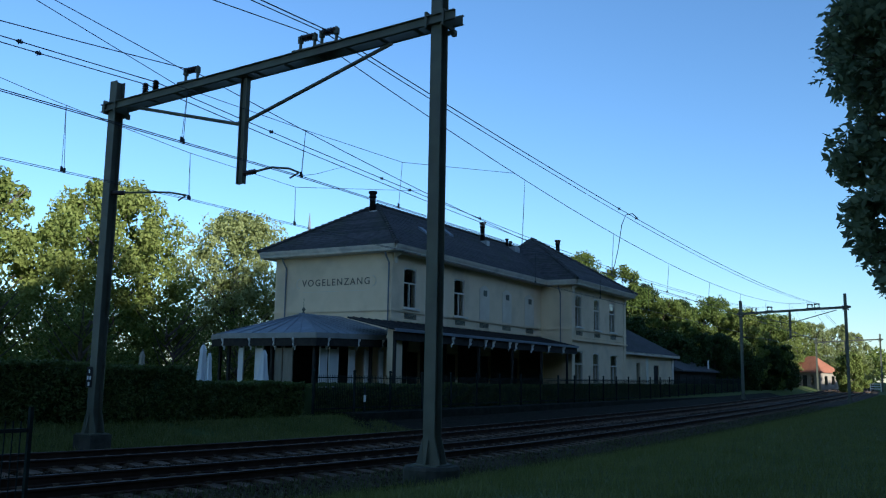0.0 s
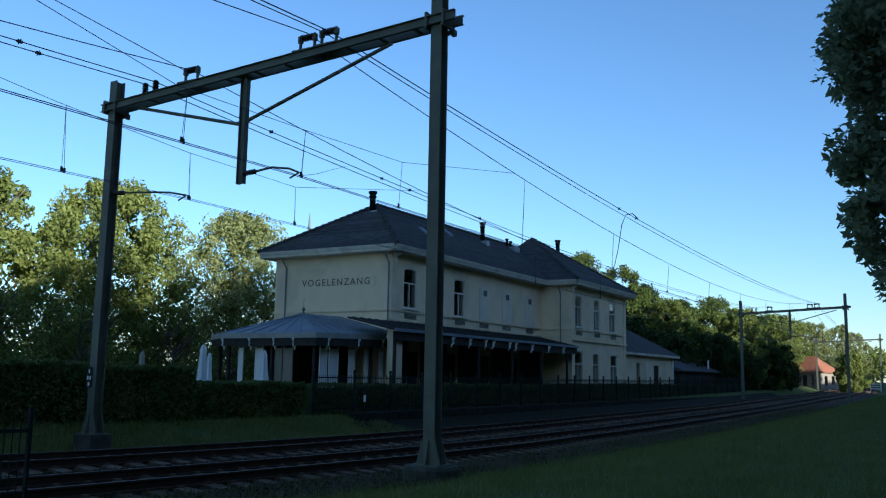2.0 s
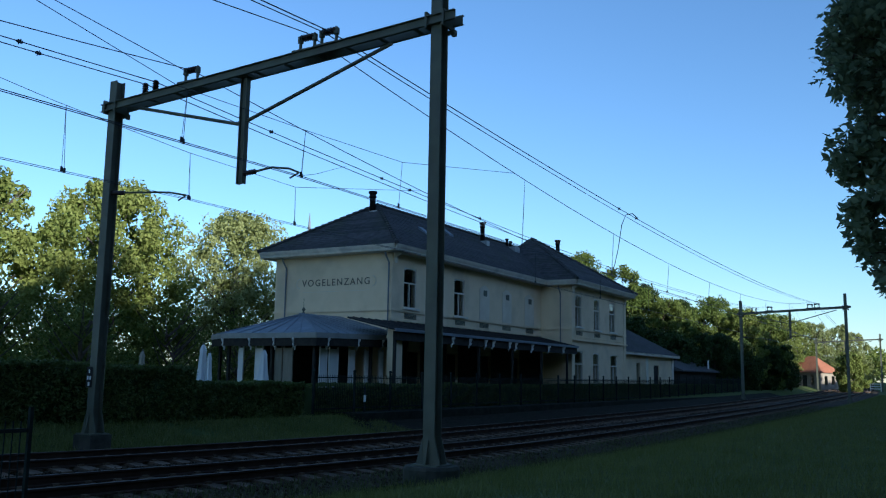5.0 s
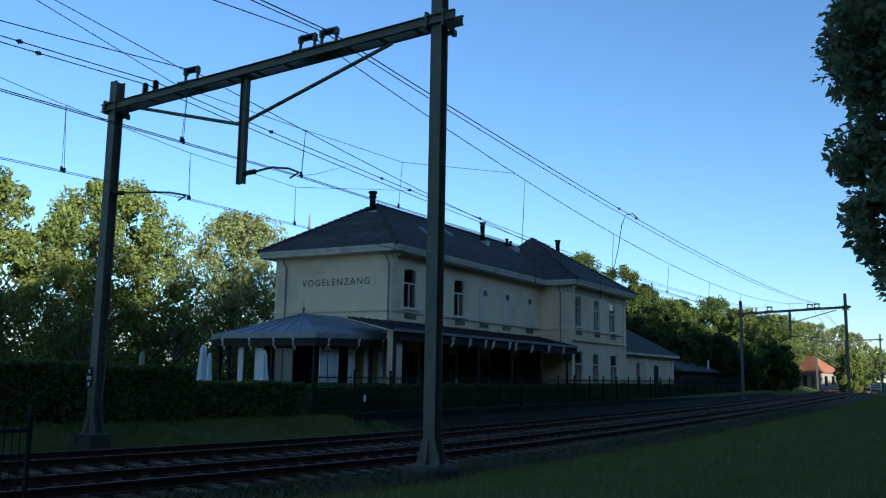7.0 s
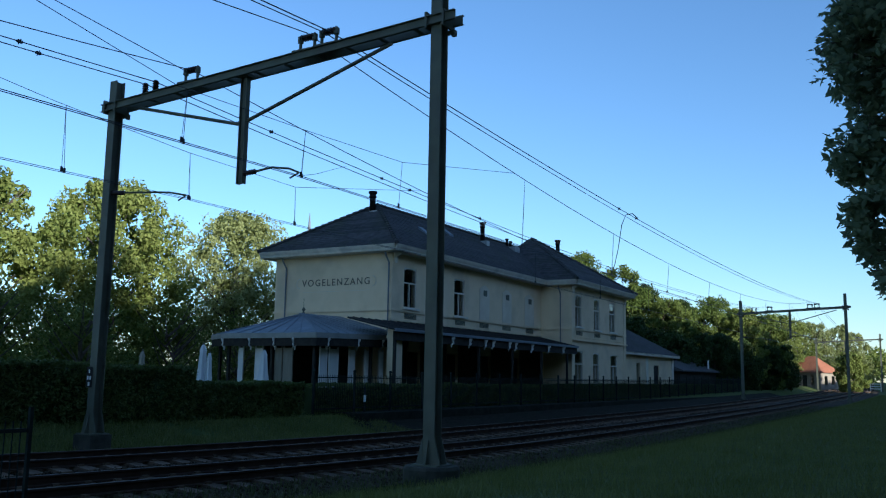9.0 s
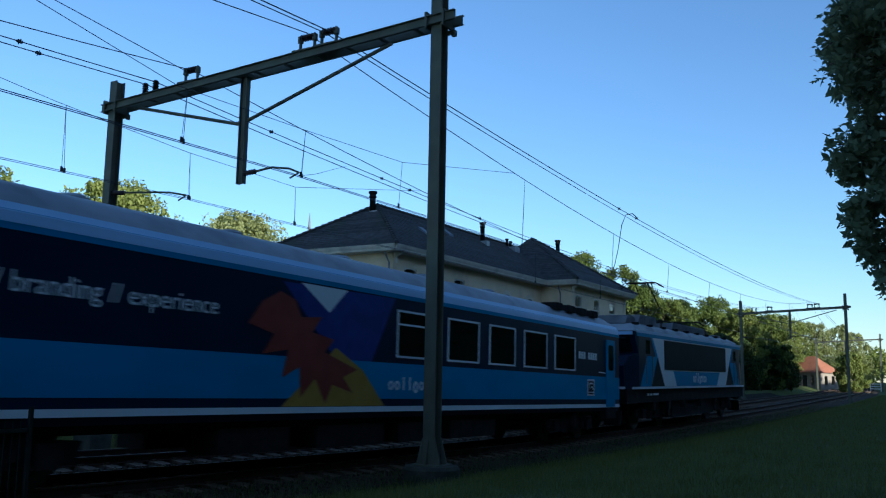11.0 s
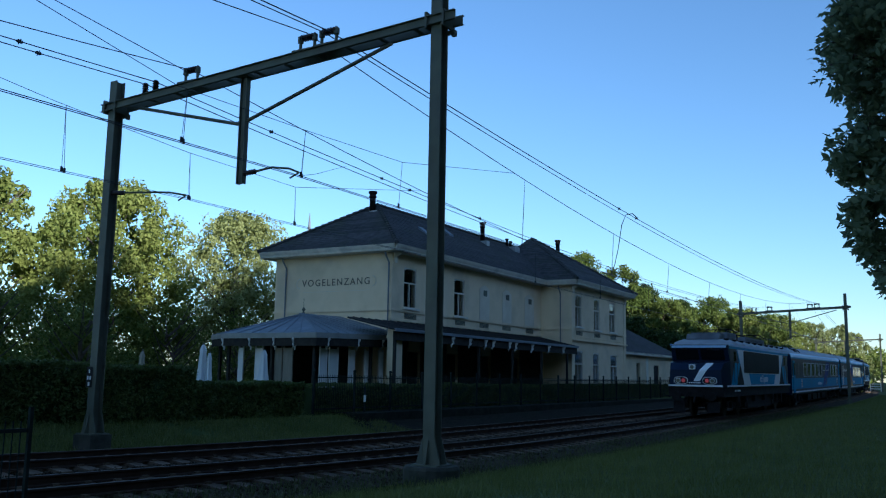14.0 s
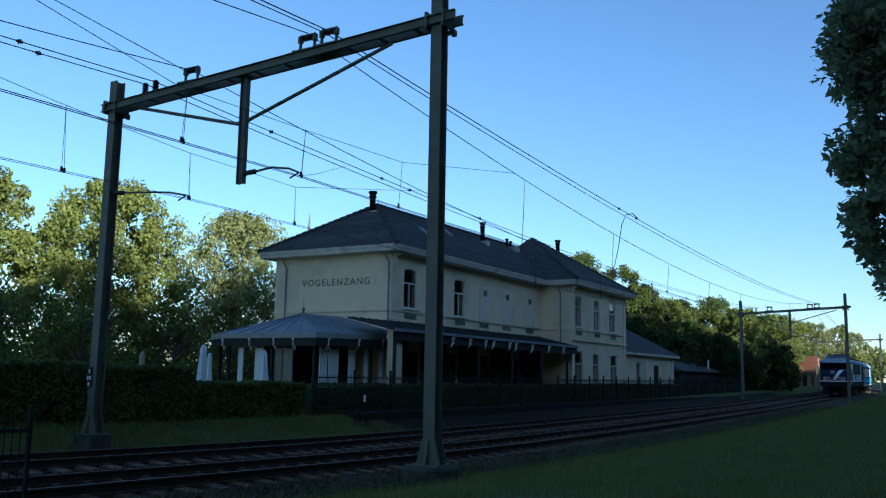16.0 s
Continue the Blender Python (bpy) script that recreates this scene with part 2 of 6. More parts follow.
def bend(x):
    """How far the line has curved away by x."""
    x = np.asarray(x, float)
    far = np.clip(x - 88, 0, 130)
    return 3.0 * (far / 72) ** 2 + np.clip(x - 218, 0, None) * 0.15


NEAR, FAR = 11.79, 15.80
GY = [-300, -30, -6, 0, 4, 6.5, 8.0, 9.3, 10.1, 17.5, 18.3, 19.4, 20.5, 24, 60, 300, 3000]
GH = [1.0, 0.8, 0.25, 0.10, 0.12, 0.0, -0.16, -0.33, -0.27, -0.27, -0.30, -0.05, 0.30, 0.42, 0.5, 0.8, 1.0]


def ground_z(x, y):
    x, y = np.asarray(x, float), np.asarray(y, float)
    yy = y - bend(x)
    z = top(x) * np.clip(1.2 - np.abs(yy - 14) / 60, 0.3, 1) + np.interp(yy, GY, GH)
    bank = np.clip((8.2 - yy) / 3.0, 0, 1)
    bank = bank * bank * (3 - 2 * bank)
    return z + bank * np.clip((x - 14) / 75, 0, 1) * 0.85


def gz(x, y):
    return float(ground_z(x, y))


def rnd(a, b):
    return random.uniform(a, b)


# ---------- ground ----------
M_GRASS = mat("rough_grass_ground", (0.062, 0.080, 0.022), (0.098, 0.118, 0.034), 1.8, 0.95, 0, 0.8, 25, stain=(0.085, 0.085, 0.035), stain_scale=0.35)


def sheet(name, xs, ys, dz, material, follow=False, wobble=0.0):
    X, Y = np.meshgrid(np.array(xs, float), np.array(ys, float), indexing="ij")
    if follow:
        Y = Y + bend(X)
    Z = ground_z(X, Y) + dz
    if wobble:
        Z = Z + np.random.uniform(-wobble, wobble, Z.shape)
    n, k = X.shape
    v = np.stack([X, Y, Z], -1).reshape(-1, 3).tolist()
    f = [(i * k + j, (i + 1) * k + j, (i + 1) * k + j + 1, i * k + j + 1) for i in range(n - 1) for j in range(k - 1)]
    return raw(name, v, f, material)


gxs = [-2500, -900, -400, -150, -60, -25] + list(np.arange(-10, 110, 1.5)) + list(np.arange(112, 260, 6)) + [300, 400, 600, 1000, 2500]
gys = [-2500, -600, -200, -80, -40, -20, -10, -6] + list(np.arange(-4, 26, 0.6)) + [28, 32, 40, 60, 90, 150, 300, 800, 2500]
ground = sheet("ground", gxs, gys, 0.0, M_GRASS)
tagged(ground, "rough green grass beside the railway line", "grass", kind="structure")
bed = sheet("ballast_bed", list(np.arange(-60, 110, 0.8)) + list(np.arange(112, 330, 4)), [9.25, 9.6, 10.1, 11, 12, 13, 14, 15, 16, 17, 17.5, 18.0], 0.05, M_STONE, follow=True, wobble=0.02)
tagged(bed, "grey-brown stone ballast under the two tracks", "ballast", kind="structure")


def pebbles(name, n, x0, x1, y0, y1, s0, s1, material):
    base = np.array([(1, 0, 0), (0, 1, 0), (-1, 0, 0), (0, -1, 0), (0, 0, 0.8), (0, 0, -0.8)], float)
    tri = np.array([(0, 1, 4), (1, 2, 4), (2, 3, 4), (3, 0, 4), (1, 0, 5), (2, 1, 5), (3, 2, 5), (0, 3, 5)])
    u = np.random.rand(n)
    x = x0 + (x1 - x0) * u ** 1.6
    y = np.random.uniform(y0, y1, n)
    z = ground_z(x, y) + 0.06
    size = np.random.uniform(s0, s1, n)
    ang = np.random.uniform(0, 6.28, n)
    jit = np.random.uniform(0.6, 1.3, (n, 6, 3))
    b = base[None] * jit * size[:, None, None]
    c, s = np.cos(ang)[:, None], np.sin(ang)[:, None]
    vx = b[..., 0] * c - b[..., 1] * s + x[:, None]
    vy = b[..., 0] * s + b[..., 1] * c + y[:, None] + bend(x)[:, None]
    vz = b[..., 2] + z[:, None]
    v = np.stack([vx, vy, vz], -1).reshape(-1, 3)
    f = (tri[None] + (np.arange(n) * 6)[:, None, None]).reshape(-1, 3)
    return raw(name, v.tolist(), f.tolist(), material)


tagged(pebbles("ballast_stones", 15000, 6, 70, 9.0, 17.8, 0.022, 0.05, M_STONE), "loose broken ballast stones along the rails", "ballast", kind="stuff")


def blades(name, n, area, h0, h1, w, material, thin=1.0):
    """Single tapered grass blades over a stretch of ground."""
    x0, x1, y0, y1 = area
    x = x0 + (x1 - x0) * np.random.rand(n) ** thin
    y = np.random.uniform(y0, y1, n)
    keep = np.array([noise.noise((a * 0.5, b * 0.9, 1.0)) for a, b in zip(x, y)]) > -0.75 + 0.3 * np.random.rand(n)
    x, y = x[keep], y[keep]
    n = len(x)
    z = ground_z(x, y) - 0.01
    h = np.random.uniform(h0, h1, n)
    a = np.random.uniform(0, 6.28, n)
    lean = np.random.uniform(0.1, 0.6, n) * h
    la = np.random.uniform(0, 6.28, n)
    ww = w * np.random.uniform(0.6, 1.4, n)
    p0 = np.stack([x - np.cos(a) * ww, y - np.sin(a) * ww, z], -1)
    p1 = np.stack([x + np.cos(a) * ww, y + np.sin(a) * ww, z], -1)
    p2 = np.stack([x + np.cos(la) * lean, y + np.sin(la) * lean, z + h], -1)
    v = np.stack([p0, p1, p2], 1).reshape(-1, 3)
    f = np.arange(n * 3).reshape(-1, 3)
    return raw(name, v.tolist(), f.tolist(), material)


M_BLADE = leaf_mat("grass_blade", (0.135, 0.150, 0.036), (0.215, 0.222, 0.070), 0.8, 0.3)
M_WEED = leaf_mat("dull_weed_leaf", (0.070, 0.080, 0.026), (0.120, 0.125, 0.048), 1.2, 0.3)
ground_strip = sheet("dark_strip", list(np.arange(27.0, 110, 1.5)), [17.7, 18.3, 18.9, 19.4, 19.76], 0.035, M_DARKSTRIP, follow=True, wobble=0.012)
tagged(ground_strip, "dark ground strip between the track and the platform", "path", kind="structure")
tagged(blades("meadow_grass", 190000, (5, 75, -1.0, 9.2), 0.05, 0.17, 0.006, M_BLADE, 1.7), "long uncut green grass on the near bank", "grass", kind="stuff")
tagged(blades("verge_grass", 42000, (9, 29, 17.6, 20.6), 0.06, 0.22, 0.008, M_BLADE, 1.3), "short green grass verge beyond the tracks", "grass", kind="stuff")
tagged(blades("ballast_weeds", 16000, (8, 75, 8.5, 10.5), 0.05, 0.26, 0.010, M_WEED, 1.5), "green weeds growing through the ballast edge", "weeds", kind="stuff")


# ---------- tracks ----------
def rail_mesh(name, y0, parent):
    xs = list(np.arange(-60, 112, 2.0)) + list(np.arange(114, 330, 5.0))
    prof = [(-0.07, -0.17), (0.07, -0.17), (0.07, -0.155), (0.012, -0.135), (0.012, -0.045), (0.034, -0.035), (0.034, -0.004), (0.028, 0.0), (-0.028, 0.0), (-0.034, -0.004), (-0.034, -0.035), (-0.012, -0.045), (-0.012, -0.135), (-0.07, -0.155)]
    bm = BM()
    rings = [[bm.verts.new((x, y0 + float(bend(x)) + a, float(top(x)) + b)) for a, b in prof] for x in xs]
    k = len(prof)
    for p, q in zip(rings, rings[1:]):
        for i in range(k):
            bm.faces.new((p[i], p[(i + 1) % k], q[(i + 1) % k], q[i])).material_index = 1 if i in (6, 7, 8) else 0
    return part(name, bm, [M_RAIL, M_RAILTOP], parent, "rusty rail with a worn bright head")


def sleeper_data():
    bm = BM()
    for s in (-1, 1):
        prism(bm, [(s * 0.35, -0.27), (s * 1.25, -0.27), (s * 1.25, -0.20), (s * 0.95, -0.165), (s * 0.45, -0.165), (s * 0.35, -0.21)], "x", -0.13, 0.13)
        for o in (-0.10, 0.10):
            cbox(bm, (0, s * 0.75 + o, -0.145), (0.12, 0.06, 0.04))
    prism(bm, [(-0.36, -0.27), (0.36, -0.27), (0.36, -0.21), (-0.36, -0.21)], "x", -0.10, 0.10)
    me = bpy.data.meshes.new("sleeper")
    bmesh.ops.recalc_face_normals(bm, faces=bm.faces)
    bm.to_mesh(me)
    bm.free()
    me.materials.append(M_SLEEPER)
    return me


SLEEPER = sleeper_data()


def track(name, y0, label):
    t = thing(name, (0, 0, 0), label, "railway track", "tracks", "structure")
    for s in (-0.752, 0.752):
        rail_mesh("rail", y0 + s, t)
    return t


track_near = track("railway_track", NEAR, "straight railway track with rusty rails on concrete sleepers")
track_far = track("railway_track", FAR, "second railway track with rusty rails on concrete sleepers")


# ---------- overhead line portals ----------
def h_post(z0, z1, parent, name="post"):
    bm = BM()
    for s in (-1, 1):
        cbox(bm, (s * 0.12, 0, (z0 + z1) / 2), (0.022, 0.25, z1 - z0))
    cbox(bm, (0, 0, (z0 + z1) / 2), (0.22, 0.018, z1 - z0))
    for s in (-1, 1):
        for u in (-1, 1):
            prism(bm, [(s * 0.13, z0), (s * 0.27, z0), (s * 0.14, z0 + 0.5), (s * 0.13, z0 + 0.5)], "x", u * 0.125 - 0.012, u * 0.125 + 0.012)
        prism(bm, [(s * 0.137, z0), (s * 0.26, z0), (s * 0.15, z0 + 0.5)], "y", -0.012, 0.012)
    cbox(bm, (0, 0, z0 + 0.015), (0.54, 0.58, 0.03))
    return part(name, bm, M_STEEL, parent)


def insulator(bm, a, b, n=7, r=0.075):
    a, b = Vector(a), Vector(b)
    for i in range(n):
        m = a.lerp(b, (i + 0.5) / n)
        d = (b - a) / n * 0.33
        tube(bm, [m - d, m + d], r, 9, r * 0.6)
    tube(bm, [a, b], r * 0.4, 6)


def portal(x, label, drop=0.0, yn=8.80, tall=0.0):
    dy, dz = float(bend(x)), float(top(x)) - drop
    t = thing("overhead_line_portal", (x, dy, dz), label, "catenary portal", "overhead line portals")
    yf = 18.47
    for y, z0, ztop in ((yn, 0.08, 9.75 + tall), (yf, 0.20, 9.12 + tall * 1.6)):
        e = h_post(z0, ztop, t)
        e.location = (0, y, 0)
        bm = BM()
        revolve(bm, [(0.54, -0.55), (0.54, z0 - 0.06), (0.50, z0)], 18, (0, y, 0)) if y == yn else cbox(bm, (0, y, z0 / 2 - 0.22), (0.62, 0.62, z0 + 0.43))
        part("foundation", bm, M_CONC, t, "grey concrete foundation block")
    # sloping double channel beam with rungs
    za, zb = 8.86, 8.43

    def bz(y):
        return za + (zb - za) * (y - yn) / (yf - yn)
    for s in (-1, 1):
        bm = BM()
        sec = [(0.143, -0.10), (0.215, -0.10), (0.215, -0.086), (0.163, -0.086), (0.163, 0.086), (0.215, 0.086), (0.215, 0.10), (0.143, 0.10)]
        ends = [[bm.verts.new((s * a, y, bz(y) + b)) for a, b in sec] for y in (yn - 0.45, yf + 0.35)]
        for i in range(8):
            bm.faces.new((ends[0][i], ends[0][(i + 1) % 8], ends[1][(i + 1) % 8], ends[1][i]))
        bm.faces.new(ends[0])
        bm.faces.new(ends[1])
        part("beam", bm, M_STEEL, t, "channel steel crossbeam")
    for i in range(11):
        y = yn + 0.5 + i * 0.86
        bm = BM()
        cbox(bm, (0, y, bz(y) - 0.09), (0.30, 0.09, 0.03))
        part("batten_plate", bm, M_STEEL, t)
    for y in (yn, yf):
        bm = BM()
        for s in (-1, 1):
            cbox(bm, (0, y + s * 0.20, bz(y)), (0.46, 0.05, 0.34))
            cbox(bm, (0.2, y + s * 0.23, bz(y) - 0.22), (0.07, 0.09, 0.12))
        cbox(bm, (0.19, y, bz(y) - 0.19), (0.08, 0.5, 0.08))
        part("clamp", bm, M_STEEL, t)
    # hanging post between the tracks with struts
    bm = BM()
    for s in (-1, 1):
        cbox(bm, (0, 14.02 + s * 0.085, 7.28), (0.13, 0.016, 2.55))
    cbox(bm, (0, 14.02, 7.28), (0.012, 0.17, 2.55))
    cbox(bm, (0, 14.02, 8.55), (0.30, 0.34, 0.06))
    for k in range(6):
        cbox(bm, (0.05, 14.02, 6.2 + k * 0.42), (0.03, 0.20, 0.05))
    part("hanging_post", bm, M_STEEL, t)
    for a, b in (((0, 9.95, 8.62), (0, 13.92, 7.48)), ((0, 17.55, 8.30), (0, 14.12, 7.42))):
        bm = BM()
        tube(bm, [a, b], 0.042, 8)
        part("strut", bm, M_STEEL, t)
    # horseshoe hangers for the carrying wires
    for y in (12.22, 11.62, 15.80):
        bm = BM()
        for s in (-1, 1):
            tube(bm, [(0, y + s * 0.20, bz(y) + 0.12), (0, y + s * 0.20, bz(y) + 0.42)], 0.036, 6)
            tube(bm, [(0, y + s * 0.20, bz(y) + 0.36), (0, y + s * 0.20, bz(y) + 0.50)], 0.065, 8)
        cbox(bm, (0, y, bz(y) + 0.13), (0.34, 0.62, 0.03))
        part("hanger", bm, M_STEEL, t)
        bm = BM()
        insulator(bm, (0, y - 0.22, bz(y) + 0.46), (0, y + 0.22, bz(y) + 0.46), 6, 0.085)
        part("insulator", bm, M_PORC, t, "brown porcelain insulator")
    for y in (17.05, 17.42):
        bm = BM()
        insulator(bm, (0, y, bz(y) + 0.12), (0, y, bz(y) + 0.46), 6, 0.085)
        part("insulator", bm, M_PORC, t, "brown porcelain insulator")
    # pull-off arms
    for a, ins, pts in (((0, 13.93, 6.24), (0, 13.55, 6.26), [(0, 13.55, 6.26), (0, 13.1, 6.30), (0, 12.6, 6.22), (0, 12.32, 6.10)]),
                        ((0, 18.40, 6.20), (0, 17.9, 6.16), [(0, 17.9, 6.16), (0, 16.9, 6.08), (0, 16.3, 6.02), (0, 15.75, 5.90)])):
        bm = BM()
        tube(bm, pts, 0.026, 6)
        tube(bm, [pts[-1], (0.0, pts[-1][1] + 0.25, pts[-1][2] - 0.10)], 0.02, 5)
        tube(bm, [a, ins], 0.03, 6)
        part("registration_arm", bm, M_STEEL, t)
        bm = BM()
        insulator(bm, a, ins, 5, 0.065)
        part("insulator", bm, M_PORC, t, "brown porcelain insulator")
    return t


portal(14.6, "grey steel overhead line portal standing astride both tracks")
portal(88.0, "grey steel overhead line portal astride both tracks further along", 0.5, 9.20, 0.35)
portal(159.5, "distant grey steel overhead line portal astride both tracks", 0.7)
portal(232.0, "far grey steel overhead line portal astride both tracks")
# number plate bars on the far post
plate = thing("mast_sign", (14.45, 18.55, 1.62), "small black sign with white marks on a mast", "sign")
bm = BM()
box(bm, -0.012, 0.0, -0.10, 0.10, -0.25, 0.25)
part("board", bm, M_DARKWOOD_SHADE, plate)
for z, a, b in ((0.14, -0.02, 0.02), (-0.02, -0.07, -0.02), (-0.02, 0.02, 0.07), (-0.17, -0.03, 0.03)):
    bm = BM()
    box(bm, -0.018, -0.012, a, b, z - 0.045, z + 0.045)
    part("mark", bm, M_WHITE, plate, "white painted bar")

# ---------- wires ----------
SPANS = [(-58.0, 14.6), (14.6, 88.0), (88.0, 159.5), (159.5, 232.0)]


def lift(x):
    """Rise of the overhead line's supports along the way."""
    return float(np.interp(x, (-58, 14.6, 87, 159.5, 232), (-1.1, 0.02, -0.15, 0.0, 0.3)))


def wire_pts(y, z, sag, lo=0, hi=4, wander=0.0):
    pts = []
    for k, (a, b) in enumerate(SPANS[lo:hi]):
        for i in range(25):
            u = i / 24
            x = a + (b - a) * u
            side = wander * (1 - 2 * u) * (1 if (k + lo) % 2 else -1)
            zz = z + lift(x) - 4 * sag * u * (1 - u)
            if not pts or x > pts[-1][0] + 0.01:
                pts.append((x, y + side + float(np.interp(x, (a, b), (bend(a), bend(b)))), zz))
    return pts


def wire(name, y, z, sag, r, label):
    bm = BM()
    tube(bm, wire_pts(y, z, sag), r, 5)
    return tagged(link(name, bm, M_WIRE), label, "overhead wire", "overhead wires")


wire("carrying_wire", 12.26, 9.30, 1.95, 0.012, "dark sagging carrying wire above the near track")
wire("carrying_wire", 15.80, 9.02, 1.9, 0.012, "dark sagging carrying wire above the second track")
wire("contact_wire", 12.34, 6.06, 0.0, 0.009, "dark taut contact wire above the near track")
wire("contact_wire", 12.43, 6.06, 0.0, 0.009, "dark taut contact wire above the near track")
wire("contact_wire", 15.76, 5.86, 0.0, 0.007, "dark taut contact wire above the second track")
wire("contact_wire", 15.89, 5.86, 0.0, 0.007, "dark taut contact wire above the second track")
wire("feeder_wire", 11.56, 9.18, 0.85, 0.014, "dark feeder wire on top of the portals")
wire("feeder_wire", 11.74, 9.20, 0.95, 0.012, "dark feeder wire on top of the portals")
wire("feeder_wire", 17.05, 8.92, 0.85, 0.013, "dark feeder wire on top of the portals")
wire("feeder_wire", 17.42, 8.92, 0.85, 0.013, "dark feeder wire on top of the portals")


def carry_z(x, z, sag):
    for a, b in SPANS:
        if a <= x <= b:
            u = (x - a) / (b - a)
            return z + lift(x) - 4 * sag * u * (1 - u)


for y, yc, zm, sag, zc in ((12.26, 12.385, 9.30, 1.95, 6.06), (15.80, 15.825, 9.02, 1.9, 5.86)):
    stitch = (7.0, 7.08, 7.22) if y < 14 else (7.22, 6.98, 6.90)
    for xp in (14.6, 88.0, 159.5):
        bm = BM()
        op = float(np.interp(xp, (87, 159.5), (bend(87.0), bend(159.5))))
        tube(bm, [(xp - 10.4, y + op, carry_z(xp - 10.4, zm, sag)), (xp - 3.6, y + op, stitch[0] + lift(xp)), (xp, y + op, stitch[1] + lift(xp)), (xp + 4.0, y + op, stitch[2] + lift(xp)), (xp + 10.6, y + op, carry_z(xp + 10.6, zm, sag))], 0.007, 5)
        tagged(link("stitch_wire", bm, M_WIRE), "thin stitch wire slung under the portal", "overhead wire", "overhead wires")
    for x in (11.25, 14.7, 18.6, 26.0, 34.6, 42.5, 50.5, 58.5, 67, 77, 84.4, 88.1, 92.0, 101, 108, 120, 133, 146, 156):
        bm = BM()
        xp = min((14.6, 88.0, 159.5), key=lambda q: abs(q - x))
        a = stitch[0 if x < xp - 1 else 2 if x > xp + 1 else 1] + lift(xp) if abs(x - xp) < 5 else carry_z(x, zm, sag)
        b = zc + lift(x) + 0.01
        o = float(np.interp(x, (87, 159.5), (bend(87.0), bend(159.5))))
        tube(bm, [(x, y + o, a), (x, yc + o - 0.04, b)], 0.006, 4)
        tube(bm, [(x, y + o, a), (x + 0.12, yc + o + 0.04, b)], 0.006, 4)
        for s in (-0.04, 0.04):
            cbox(bm, (x + 0.06 + s * 1.5, yc + o + s, b + 0.03), (0.05, 0.03, 0.10))
        tagged(link("dropper", bm, M_WIRE), "thin wire dropper between carrying and contact wires", "dropper", "droppers")


def jumper(pts, r, label):
    bm = BM()
    tube(bm, pts, r, 5)
    tagged(link("jumper_cable", bm, M_WIRE), label, "jumper cable", "jumper cables")


jumper([(14.8, 12.4, 6.12), (17.5, 14.2, 6.9), (22.5, 17.0, 8.5)], 0.006, "thin jumper wire linking contact and feeder wires")
jumper([(35.2, 11.42, 8.42), (34.6, 11.45, 8.52), (33.9, 11.5, 8.35), (33.7, 11.6, 7.9), (34.1, 11.9, 7.0), (34.5, 12.2, 6.4), (34.6, 12.36, 6.08)], 0.016, "thick jumper cable looping down to the contact wire")
jumper([(34.7, 12.3, 6.08), (34.2, 12.36, 6.35), (34.0, 12.4, 6.2), (34.5, 12.4, 6.06)], 0.012, "short jumper loop at the contact wire")
jumper([(14.5, 15.8, 8.95), (10.7, 15.8, 9.36), (-20, 15.8, 12.6), (-58, 15.8, 16.5)], 0.010, "dark stay wire rising above the second track")


def clamp_on(x, y, z):
    bm = BM()
    for k in range(2):
        a = 0.9 + k * 1.4
        tube(bm, [(x, y - 0.07 * math.cos(a), z - 0.07 * math.sin(a)), (x, y + 0.07 * math.cos(a), z + 0.07 * math.sin(a))], 0.012, 5)
    cbox(bm, (x, y, z), (0.12, 0.055, 0.055))
    tagged(link("wire_clamp", bm, M_WIRE), "small dark clamp on an overhead wire", "clamp", "wire clamps")


for x in (10.9, 11.6, 17.9, 18.9):
    clamp_on(x, 17.05 if x < 11.2 or x > 18 else 17.42, carry_z(x, 8.92, 0.85))
for x in (24.6, 26.4, 27.9, 31.8):
    clamp_on(x, 17.05, carry_z(x, 8.92, 0.85))
for x in (33.3, 35.4):
    clamp_on(x, 11.56, carry_z(x, 9.18, 0.85))
for x in (34.6, 39.0, 46.0):
    clamp_on(x, 12.385, 6.08 + lift(x))


# ---------- station building ----------
st = thing("station_building", (0, 0, 0), "cream stuccoed two-storey former station with dark hipped roof", "station building")
WX0, WX1, WY0, WY1 = 36.6, 66.0, 24.6, 32.2   # main block
GX0, GX1, GY0 = 54.8, 65.6, 22.4              # projecting wing
ZB, ZE = 0.35, 7.95                            # ground, eaves
T = 0.32
win_main = [(37.75, 38.95, 5.22, 7.30), (42.95, 44.15, 5.14, 7.25)]
blind = [(45.95, 47.2), (48.95, 50.2), (52.2, 53.6)]
win_wing_up = [(55.50, 56.65, 5.22, 7.40), (58.95, 60.05, 5.17, 7.38), (62.10, 63.30, 5.17, 7.36)]
win_wing_low = [(55.30, 56.80, 1.30, 3.62), (58.75, 59.90, 1.40, 3.55), (62.25, 63.70, 1.40, 3.50)]
doors_main = [(38.2, 39.4, 0.36, 3.0), (42.2, 43.4, 0.36, 3.0), (46.2, 47.4, 0.36, 3.0), (50.2, 51.4, 0.36, 3.0)]
bm = BM()
holed(bm, WX0, GX0, ZB, ZE, win_main + doors_main, lambda a, b, c, d: box(bm, a, b, WY0, WY0 + T, c, d))
part("front_wall", bm, M_WALL, st)
bm = BM()
holed(bm, GX0, GX1, ZB, ZE, win_wing_up + win_wing_low, lambda a, b, c, d: box(bm, a, b, GY0, GY0 + T, c, d))
part("wing_wall", bm, M_WALL, st)
bm = BM()
box(bm, GX0, GX0 + T, GY0 + T, WY0 + T, ZB, ZE)
part("side_wall", bm, M_WALL, st)
bm = BM()
box(bm, GX1 - T, GX1, GY0 + T, WY1, ZB, ZE)
